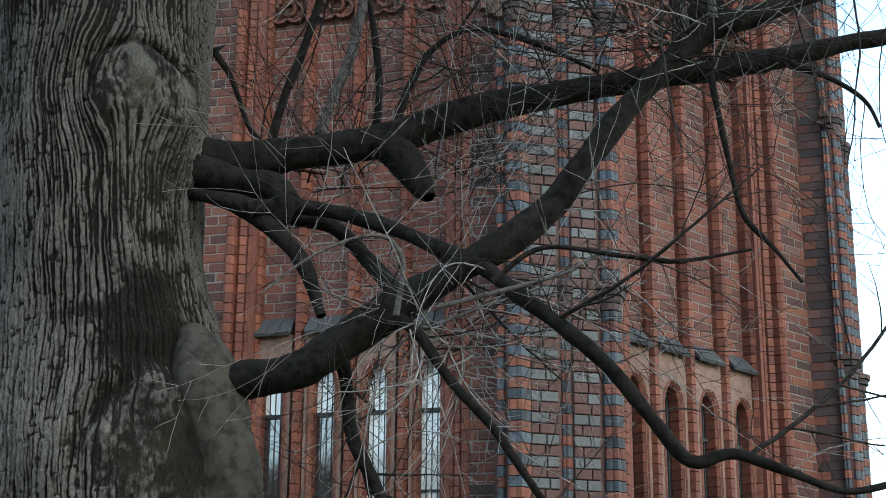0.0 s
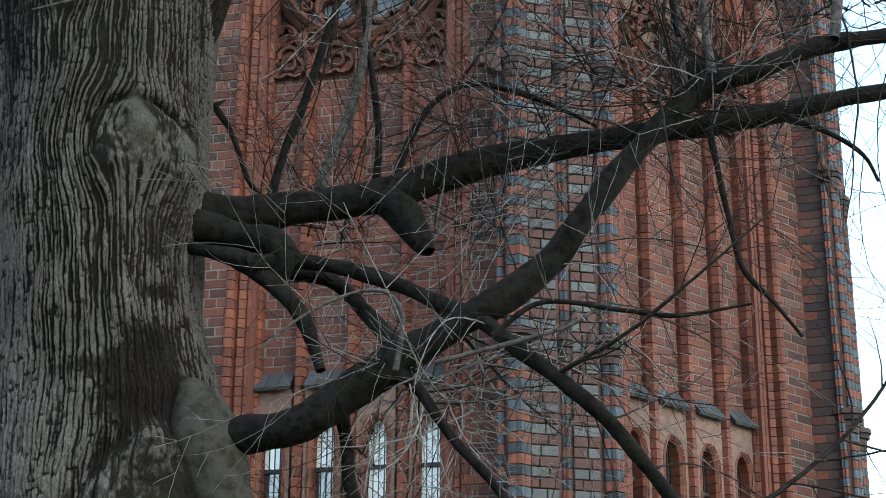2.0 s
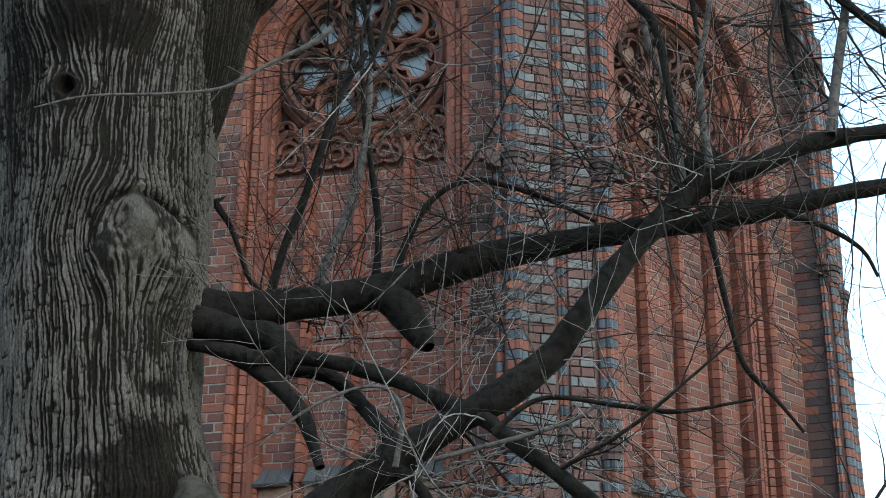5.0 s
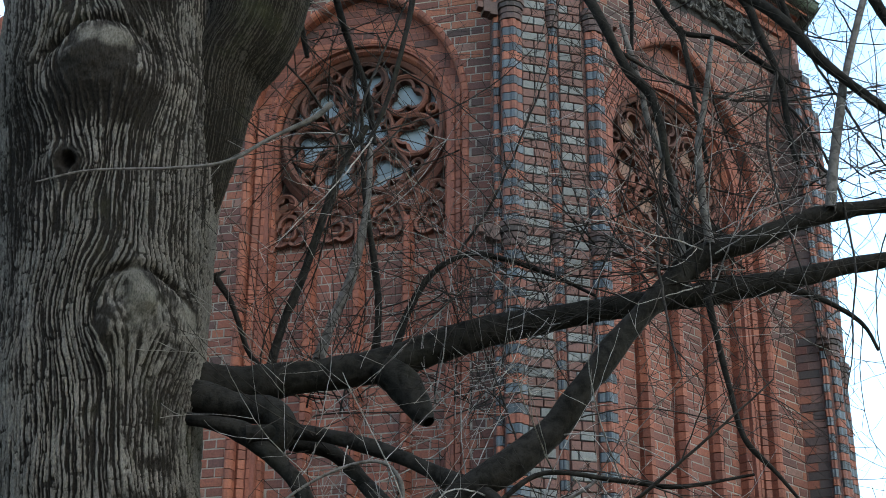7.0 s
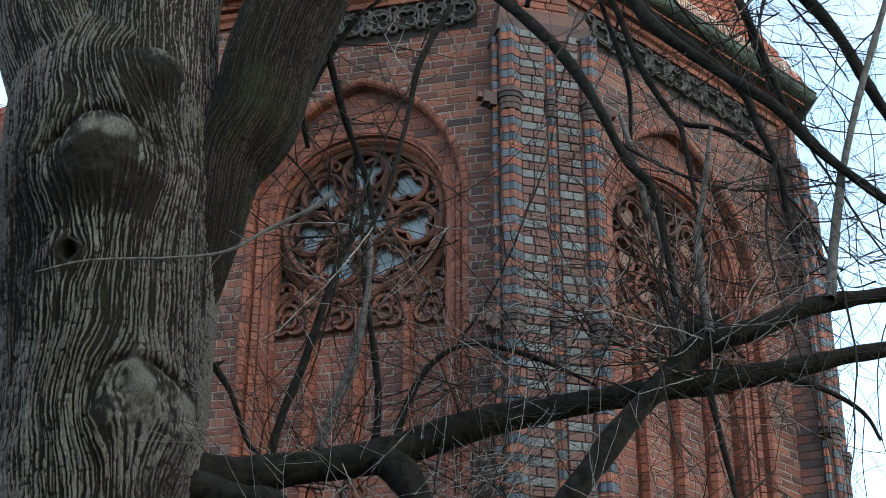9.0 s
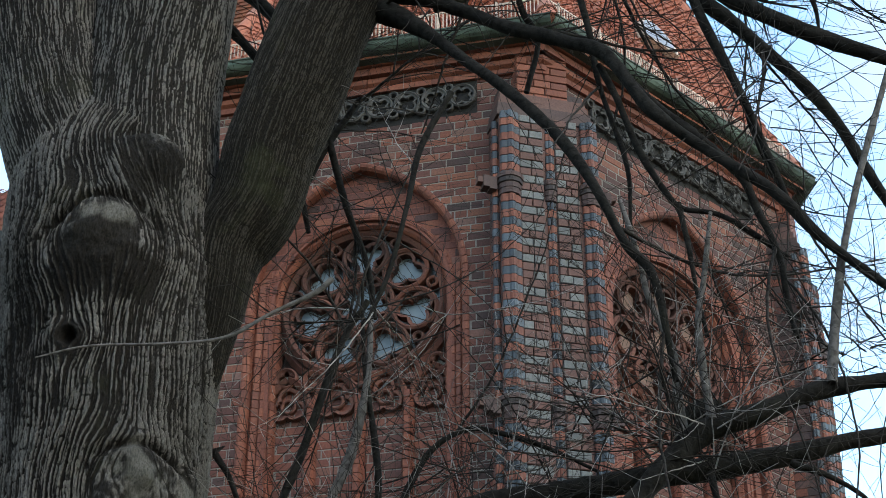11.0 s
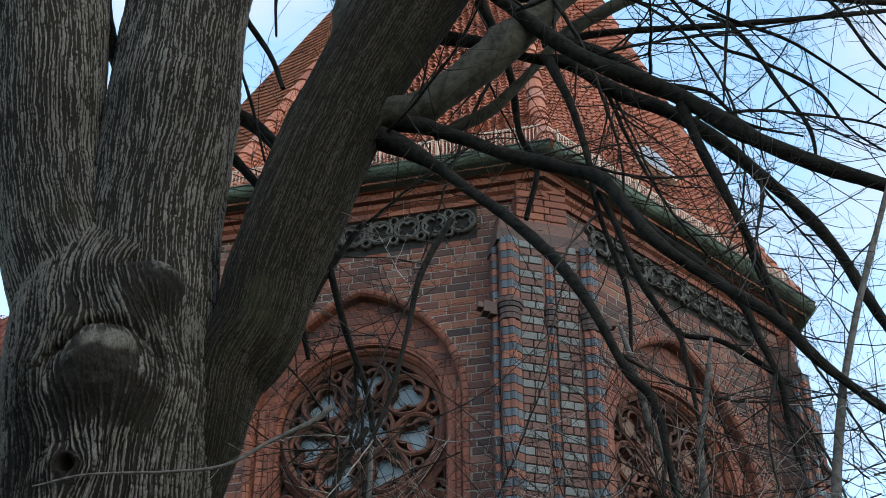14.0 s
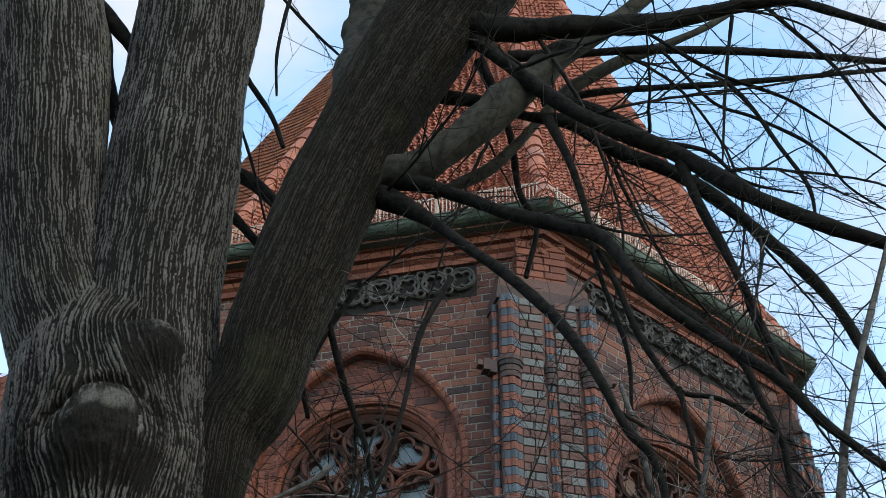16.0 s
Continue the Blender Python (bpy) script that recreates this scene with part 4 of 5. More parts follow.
# ---- the linden in front ----
BOUGHS = [
    ("trunk", [(-1.22, 7.00, 0.52, 0.567), (-1.32, 7.00, 1.77, 0.579), (-1.39, 7.00, 2.70, 0.579), (-1.48, 7.00, 3.34, 0.509), (-1.56, 7.00, 3.92, 0.498), (-1.58, 7.00, 4.52, 0.511), (-1.61, 7.00, 5.18, 0.520), (-1.65, 7.00, 5.82, 0.542), (-1.72, 7.05, 6.30, 0.500), (-1.73, 7.12, 6.60, 0.440), (-1.79, 7.22, 6.90, 0.380), (-1.87, 7.32, 7.35, 0.289), (-1.96, 7.45, 7.87, 0.134)]),
    ("left_stem", [(-1.67, 6.92, 5.62, 0.273), (-1.75, 6.88, 5.91, 0.313), (-1.87, 6.90, 6.29, 0.327), (-2.03, 6.93, 6.74, 0.327), (-2.16, 6.97, 7.27, 0.317), (-2.27, 6.95, 8.09, 0.327), (-2.43, 6.93, 9.01, 0.346), (-2.68, 6.90, 10.33, 0.345)]),
    ("middle_stem", [(-1.49, 6.95, 5.57, 0.300), (-1.52, 6.92, 5.94, 0.350), (-1.55, 6.94, 6.32, 0.367), (-1.58, 6.99, 6.82, 0.373), (-1.57, 7.04, 7.33, 0.372), (-1.56, 7.10, 8.23, 0.370), (-1.54, 7.15, 9.25, 0.383), (-1.51, 7.20, 10.70, 0.389)]),
    ("right_limb", [(-1.28, 7.05, 4.65, 0.053), (-1.21, 6.97, 5.08, 0.107), (-1.15, 6.94, 5.47, 0.157), (-1.09, 6.93, 5.88, 0.196), (-0.96, 6.90, 6.12, 0.220), (-0.89, 6.87, 6.48, 0.239), (-0.78, 6.83, 6.89, 0.256), (-0.61, 6.80, 7.41, 0.265), (-0.38, 6.75, 7.95, 0.267), (-0.11, 6.70, 8.49, 0.295), (0.21, 6.65, 9.06, 0.322), (0.61, 6.60, 10.01, 0.304)]),
    ("rear_fork", [(-0.56, 6.95, 7.96, 0.130), (-0.50, 7.00, 8.51, 0.155), (-0.42, 7.05, 9.14, 0.167), (-0.37, 7.10, 10.29, 0.160)]),
    ("side_fork", [(-0.56, 6.85, 7.54, 0.109), (-0.30, 6.80, 7.50, 0.115), (-0.09, 6.75, 7.55, 0.096), (0.19, 6.70, 7.77, 0.106), (0.49, 6.70, 8.13, 0.099), (0.69, 6.70, 8.34, 0.075), (0.96, 6.70, 8.57, 0.056), (1.21, 6.70, 8.82, 0.050)]),
    ("limb", [(-0.58, 6.85, 7.46, 0.073), (-0.30, 6.80, 7.31, 0.067), (-0.08, 6.70, 7.09, 0.039), (0.12, 6.60, 6.83, 0.031), (0.34, 6.50, 6.55, 0.030), (0.55, 6.40, 6.22, 0.029), (0.69, 6.30, 5.88, 0.026), (0.82, 6.30, 5.56, 0.023), (0.94, 6.30, 5.37, 0.022), (1.00, 6.30, 4.86, 0.012)]),
    ("limb", [(-0.52, 6.85, 7.54, 0.075), (-0.18, 6.76, 7.41, 0.046), (0.10, 6.70, 7.25, 0.036), (0.33, 6.60, 7.06, 0.035), (0.61, 6.50, 6.89, 0.037), (0.80, 6.40, 6.72, 0.035), (0.98, 6.30, 6.32, 0.031), (1.23, 6.30, 6.08, 0.029), (1.50, 6.20, 5.78, 0.027), (1.69, 6.20, 5.53, 0.022), (1.99, 6.20, 5.24, 0.017)]),
    ("limb", [(0.14, 6.65, 8.44, 0.059), (0.32, 6.60, 8.18, 0.042), (0.54, 6.60, 7.94, 0.044), (0.80, 6.50, 7.62, 0.046), (1.23, 6.50, 7.38, 0.048), (1.56, 6.40, 7.02, 0.048), (1.88, 6.40, 6.84, 0.043), (2.28, 6.40, 6.67, 0.035)]),
    ("limb", [(0.17, 6.60, 8.46, 0.085), (0.39, 6.55, 8.37, 0.065), (0.84, 6.50, 8.35, 0.062), (1.15, 6.45, 8.32, 0.055), (1.46, 6.40, 8.35, 0.045), (1.71, 6.35, 8.38, 0.039), (1.92, 6.30, 8.34, 0.029), (2.14, 6.25, 8.20, 0.026), (2.41, 6.20, 8.01, 0.022)]),
    ("limb", [(0.37, 6.90, 8.50, 0.044), (0.71, 6.90, 8.52, 0.026), (1.21, 6.90, 8.56, 0.027), (1.88, 6.90, 8.54, 0.024), (2.70, 6.90, 8.45, 0.018)]),
    ("limb", [(-0.03, 6.90, 8.18, 0.039), (0.23, 6.88, 8.11, 0.036), (0.46, 6.87, 8.00, 0.029), (0.68, 6.85, 7.94, 0.036), (0.83, 6.83, 7.80, 0.038), (1.01, 6.82, 7.66, 0.041), (1.22, 6.80, 7.54, 0.041), (1.44, 6.78, 7.34, 0.040), (1.63, 6.77, 7.11, 0.037), (1.81, 6.75, 6.87, 0.033), (1.97, 6.73, 6.60, 0.030), (2.09, 6.72, 6.28, 0.026), (2.22, 6.70, 5.93, 0.020)]),
    ("limb", [(1.24, 6.50, 7.32, 0.039), (1.32, 6.50, 7.01, 0.026), (1.43, 6.50, 6.68, 0.023), (1.53, 6.50, 6.33, 0.019), (1.64, 6.50, 5.90, 0.014)]),
    ("limb", [(0.58, 7.20, 8.42, 0.030), (1.00, 7.20, 8.51, 0.023), (1.58, 7.20, 8.56, 0.020), (2.11, 7.20, 8.62, 0.018), (2.81, 7.20, 8.71, 0.012)]),
    ("limb", [(0.21, 7.10, 8.66, 0.039), (0.37, 7.10, 8.10, 0.023), (0.42, 7.10, 7.63, 0.020), (0.51, 7.10, 7.38, 0.017), (0.44, 7.10, 7.02, 0.014)]),
    ("limb", [(0.56, 6.60, 7.73, 0.030), (0.67, 6.60, 7.40, 0.021), (0.74, 6.60, 7.05, 0.018), (0.78, 6.60, 6.68, 0.015), (0.89, 6.60, 6.20, 0.012), (0.89, 6.60, 5.84, 0.009)]),
    ("limb", [(-1.42, 7.60, 8.25, 0.052), (-1.20, 7.60, 8.14, 0.046), (-1.02, 7.60, 7.95, 0.042), (-0.77, 7.60, 7.69, 0.035), (-0.69, 7.60, 7.20, 0.023), (-0.56, 7.60, 6.65, 0.019), (-0.42, 7.60, 6.22, 0.016), (-0.37, 7.60, 5.89, 0.012)]),
    ("limb", [(-1.37, 7.50, 7.87, 0.044), (-1.16, 7.50, 7.65, 0.029), (-0.86, 7.50, 7.20, 0.023), (-0.81, 7.50, 6.74, 0.019), (-0.74, 7.50, 6.37, 0.013)]),
    ("limb", [(-2.35, 7.20, 9.46, 0.055), (-2.13, 7.20, 9.15, 0.050), (-1.93, 7.20, 8.85, 0.046), (-1.84, 7.20, 8.47, 0.036)]),
    ("limb", [(-2.17, 7.30, 9.10, 0.054), (-2.08, 7.30, 8.65, 0.047), (-1.95, 7.30, 8.26, 0.044), (-1.75, 7.30, 7.83, 0.044)]),
    ("lower_limb", [(-1.27, 6.98, 3.16, 0.120), (-1.06, 6.86, 3.19, 0.105), (-0.84, 6.72, 3.20, 0.085), (-0.61, 6.60, 3.21, 0.086), (-0.43, 6.55, 3.31, 0.083), (-0.19, 6.50, 3.46, 0.077), (0.04, 6.45, 3.59, 0.063), (0.27, 6.40, 3.72, 0.062), (0.46, 6.40, 3.88, 0.060), (0.59, 6.35, 4.05, 0.055), (0.78, 6.35, 4.30, 0.051), (0.95, 6.35, 4.49, 0.048), (1.10, 6.35, 4.64, 0.055), (1.34, 6.30, 4.71, 0.044), (1.61, 6.30, 4.82, 0.040), (2.03, 6.30, 4.89, 0.034)]),
    ("collar", [(-1.08, 6.74, 3.42, 0.060), (-1.01, 6.72, 3.24, 0.140), (-0.95, 6.74, 2.98, 0.165), (-0.91, 6.78, 2.70, 0.170), (-0.90, 6.82, 2.43, 0.150)]),
    ("upper_limb", [(-1.26, 7.00, 4.33, 0.116), (-1.03, 7.00, 4.30, 0.088), (-0.79, 7.00, 4.31, 0.078), (-0.48, 7.00, 4.36, 0.078), (-0.22, 7.00, 4.41, 0.080), (0.01, 7.00, 4.50, 0.073), (0.30, 7.00, 4.59, 0.065), (0.69, 7.00, 4.67, 0.060), (1.09, 7.00, 4.74, 0.055), (1.49, 7.00, 4.81, 0.050), (1.83, 7.00, 4.89, 0.045), (2.21, 7.00, 4.97, 0.037)]),
    ("broken_stub", [(-0.27, 6.97, 4.36, 0.077), (-0.16, 6.90, 4.23, 0.076), (-0.09, 6.85, 4.11, 0.055), (-0.06, 6.83, 4.06, 0.030)]),
    ("elbow", [(-1.13, 6.90, 4.20, 0.076), (-0.89, 6.85, 4.13, 0.065), (-0.75, 6.80, 4.09, 0.065), (-0.68, 6.75, 3.98, 0.049), (-0.75, 6.80, 3.91, 0.037)]),
    ("limb", [(-1.17, 6.85, 4.08, 0.033), (-1.02, 6.80, 4.04, 0.031), (-0.86, 6.80, 3.99, 0.046), (-0.70, 6.75, 3.84, 0.035), (-0.59, 6.70, 3.69, 0.032), (-0.51, 6.65, 3.46, 0.021)]),
    ("limb", [(-0.85, 6.75, 3.97, 0.039), (-0.65, 6.75, 3.98, 0.037), (-0.45, 6.70, 3.94, 0.034), (-0.20, 6.60, 3.83, 0.032), (-0.01, 6.50, 3.71, 0.033), (0.15, 6.40, 3.61, 0.035), (0.30, 6.30, 3.46, 0.034), (0.48, 6.20, 3.29, 0.033), (0.65, 6.20, 3.14, 0.031), (0.80, 6.20, 2.95, 0.029), (0.95, 6.20, 2.77, 0.027), (1.12, 6.20, 2.80, 0.021), (1.33, 6.20, 2.73, 0.019), (1.54, 6.20, 2.66, 0.015), (1.76, 6.20, 2.70, 0.013)]),
    ("limb", [(-0.67, 6.90, 3.98, 0.029), (-0.48, 6.85, 3.92, 0.033), (-0.33, 6.80, 3.76, 0.035), (-0.19, 6.60, 3.55, 0.035)]),
    ("limb", [(-0.22, 6.50, 3.44, 0.035), (-0.10, 6.40, 3.32, 0.022), (0.04, 6.40, 3.12, 0.020), (0.20, 6.40, 2.94, 0.018), (0.33, 6.40, 2.75, 0.016), (0.46, 6.40, 2.55, 0.012)]),
    ("limb", [(-0.43, 6.60, 3.32, 0.041), (-0.40, 6.70, 3.18, 0.029), (-0.37, 6.70, 2.96, 0.027), (-0.26, 6.70, 2.73, 0.027), (-0.18, 6.70, 2.48, 0.020)]),
    ("limb", [(-0.82, 7.20, 4.44, 0.026), (-0.76, 7.20, 4.70, 0.021), (-0.67, 7.20, 4.97, 0.020), (-0.52, 7.20, 5.51, 0.017), (-0.39, 7.20, 5.77, 0.015)]),
    ("pale_shoot", [(-0.59, 7.20, 4.50, 0.028), (-0.53, 7.20, 4.70, 0.024), (-0.44, 7.20, 4.95, 0.024), (-0.38, 7.20, 5.32, 0.017), (-0.37, 7.20, 5.67, 0.011)]),
    ("limb", [(-0.32, 7.20, 4.53, 0.024), (-0.31, 7.20, 4.76, 0.019), (-0.34, 7.20, 5.03, 0.017), (-0.40, 7.20, 5.45, 0.012), (-0.42, 7.20, 5.86, 0.010)]),
    ("limb", [(-0.23, 7.10, 4.50, 0.023), (-0.16, 7.10, 4.72, 0.019), (-0.05, 7.10, 4.91, 0.015), (0.12, 7.10, 5.01, 0.014), (0.30, 7.10, 4.98, 0.013), (0.52, 7.10, 4.90, 0.012), (0.73, 7.10, 4.79, 0.008)]),
    ("pale_shoot", [(1.03, 6.40, 4.58, 0.033), (1.02, 6.40, 4.81, 0.022), (1.01, 6.40, 5.06, 0.018), (0.92, 6.40, 5.34, 0.016), (0.89, 6.40, 5.55, 0.013), (0.82, 6.40, 5.86, 0.013)]),
    ("pale_shoot", [(1.14, 6.30, 4.68, 0.023), (1.12, 6.30, 4.92, 0.020), (1.12, 6.30, 5.17, 0.016), (1.16, 6.30, 5.37, 0.013), (1.22, 6.30, 5.73, 0.010)]),
    ("pale_shoot", [(1.66, 6.25, 4.83, 0.023), (1.70, 6.25, 5.08, 0.020), (1.79, 6.25, 5.51, 0.018), (1.77, 6.25, 5.43, 0.017), (1.91, 6.25, 5.89, 0.016), (2.13, 6.25, 6.51, 0.014), (2.33, 6.25, 7.05, 0.011)]),
    ("limb", [(1.22, 6.90, 4.70, 0.018), (1.24, 6.85, 4.48, 0.016), (1.27, 6.80, 4.22, 0.014), (1.32, 6.80, 3.98, 0.013), (1.45, 6.80, 3.82, 0.011), (1.56, 6.80, 3.67, 0.008)]),
    ("limb", [(1.59, 6.90, 4.75, 0.021), (1.77, 6.90, 4.68, 0.013), (1.92, 6.90, 4.57, 0.010), (1.98, 6.90, 4.44, 0.008)]),
    ("limb", [(0.19, 6.10, 3.45, 0.015), (0.39, 6.10, 3.59, 0.010), (0.70, 6.10, 3.56, 0.010), (0.92, 6.10, 3.54, 0.009), (1.21, 6.10, 3.59, 0.006)]),
    ("limb", [(-1.07, 7.30, 5.01, 0.002), (-1.12, 7.30, 4.98, 0.019), (-1.03, 7.30, 4.83, 0.014), (-0.94, 7.30, 4.59, 0.012), (-0.88, 7.30, 4.51, 0.010)]),
    ("pale_shoot", [(-0.48, 6.00, 5.19, 0.012), (-0.55, 6.00, 5.12, 0.011), (-0.73, 6.00, 5.02, 0.009), (-0.90, 5.95, 4.88, 0.007), (-1.12, 5.90, 4.82, 0.006), (-1.44, 5.85, 4.78, 0.005), (-1.64, 5.80, 4.70, 0.003)]),
    ("pale_shoot", [(-0.03, 6.20, 3.37, 0.012), (0.15, 6.20, 3.42, 0.010), (0.33, 6.20, 3.47, 0.010), (0.51, 6.20, 3.53, 0.008), (0.64, 6.20, 3.62, 0.005)]),
    ("pale_shoot", [(-0.18, 6.10, 3.31, 0.012), (-0.16, 6.10, 3.44, 0.010), (-0.16, 6.10, 3.55, 0.009), (-0.23, 6.10, 3.63, 0.008), (-0.36, 6.10, 3.62, 0.007), (-0.54, 6.10, 3.53, 0.006), (-0.71, 6.10, 3.39, 0.004)]),
    ("limb", [(-0.84, 7.60, 6.57, 0.022), (-0.70, 7.60, 6.95, 0.021), (-0.49, 7.60, 7.35, 0.019)]),
    ("limb", [(0.03, 6.60, 6.64, 0.015), (-0.12, 6.60, 6.30, 0.015), (-0.18, 6.60, 5.97, 0.013), (-0.26, 6.60, 5.59, 0.012), (-0.36, 6.60, 5.31, 0.009)]),
    ("limb", [(0.49, 6.85, 8.23, 0.023), (0.69, 6.84, 8.09, 0.033), (0.87, 6.84, 8.01, 0.032), (1.03, 6.83, 7.90, 0.029), (1.18, 6.82, 7.76, 0.022), (1.45, 6.81, 7.68, 0.013), (1.64, 6.81, 7.46, 0.009), (1.94, 6.80, 7.36, 0.006)]),
    ("side_fork", [(-0.06, 7.00, 7.52, 0.025), (0.07, 7.01, 7.60, 0.032), (0.26, 7.02, 7.74, 0.032), (0.43, 7.03, 7.95, 0.029), (0.55, 7.04, 8.13, 0.030), (0.71, 7.06, 8.36, 0.041), (0.99, 7.07, 8.59, 0.038), (1.28, 7.08, 8.75, 0.031), (1.61, 7.09, 8.95, 0.021), (1.92, 7.10, 9.20, 0.015)]),
    ("limb", [(1.79, 6.50, 8.56, 0.013), (1.98, 6.50, 8.29, 0.013), (2.16, 6.50, 8.02, 0.013), (2.30, 6.50, 7.68, 0.010), (2.42, 6.50, 7.48, 0.009)]),
    ("limb", [(1.48, 6.70, 8.17, 0.010), (1.59, 6.70, 8.10, 0.013), (1.71, 6.70, 7.91, 0.013), (1.83, 6.70, 7.62, 0.013), (1.95, 6.70, 7.33, 0.012), (1.96, 6.70, 7.06, 0.009)]),
    ("limb", [(1.22, 6.90, 8.60, 0.012), (1.31, 6.90, 8.51, 0.010), (1.54, 6.90, 8.14, 0.010), (1.78, 6.90, 8.01, 0.010), (2.08, 6.90, 7.79, 0.010), (2.23, 6.90, 7.50, 0.008), (2.47, 6.90, 7.28, 0.006)]),
    ("limb", [(1.20, 6.80, 8.59, 0.012), (1.57, 6.80, 8.27, 0.012), (1.91, 6.80, 8.09, 0.010), (2.11, 6.80, 7.92, 0.010), (2.46, 6.80, 7.56, 0.006)]),
    ("limb", [(1.63, 6.50, 8.43, 0.012), (1.55, 6.50, 7.98, 0.010), (1.46, 6.50, 7.32, 0.006)]),
    ("limb", [(0.81, 6.50, 6.82, 0.026), (0.91, 6.49, 6.63, 0.028), (1.04, 6.47, 6.45, 0.025), (1.24, 6.46, 6.25, 0.025), (1.41, 6.45, 6.03, 0.022), (1.47, 6.44, 5.83, 0.019), (1.54, 6.42, 5.57, 0.016), (1.55, 6.41, 5.33, 0.013), (1.57, 6.40, 5.13, 0.010)]),
    ("limb", [(0.77, 6.50, 6.74, 0.014), (0.85, 6.50, 6.53, 0.017), (0.94, 6.50, 6.22, 0.017), (1.06, 6.50, 5.96, 0.016), (1.13, 6.50, 5.88, 0.014), (1.29, 6.50, 5.85, 0.014), (1.44, 6.50, 5.75, 0.014), (1.60, 6.50, 5.61, 0.011)]),
    ("limb", [(1.11, 6.50, 5.91, 0.014), (1.14, 6.50, 5.67, 0.013), (1.16, 6.50, 5.43, 0.011), (1.19, 6.50, 5.19, 0.008)]),
    ("limb", [(-0.97, 7.20, 9.41, 0.015), (-1.01, 7.20, 9.15, 0.014), (-1.04, 7.20, 8.80, 0.011), (-1.02, 7.20, 8.47, 0.007)]),
    ("limb", [(-1.31, 7.40, 8.95, 0.022), (-1.23, 7.40, 8.78, 0.018), (-1.07, 7.40, 8.49, 0.018), (-0.98, 7.40, 8.23, 0.014)]),
    ("limb", [(-1.32, 7.40, 8.61, 0.014), (-1.26, 7.40, 8.42, 0.010), (-1.16, 7.40, 8.10, 0.010), (-1.05, 7.40, 7.66, 0.007)]),
    ("limb", [(-1.07, 7.40, 9.54, 0.011), (-0.83, 7.40, 9.20, 0.011), (-0.64, 7.40, 8.97, 0.007)]),
    ("burl", [(1.07, 6.75, 4.84, 0.026), (1.13, 6.73, 4.88, 0.068), (1.20, 6.72, 4.91, 0.073), (1.27, 6.70, 4.94, 0.031)]),
]
tree = empty("linden_tree", Matrix.Translation((-1.47, 7.0, 0)), "bare old linden with furrowed grey bark and drooping limbs", "tree")
tree_inv = tree.matrix_world.inverted()


def hang(ob):
    """Makes a mesh in world places a part of the tree."""
    ob.parent = tree
    ob.matrix_parent_inverse = tree_inv
    return ob


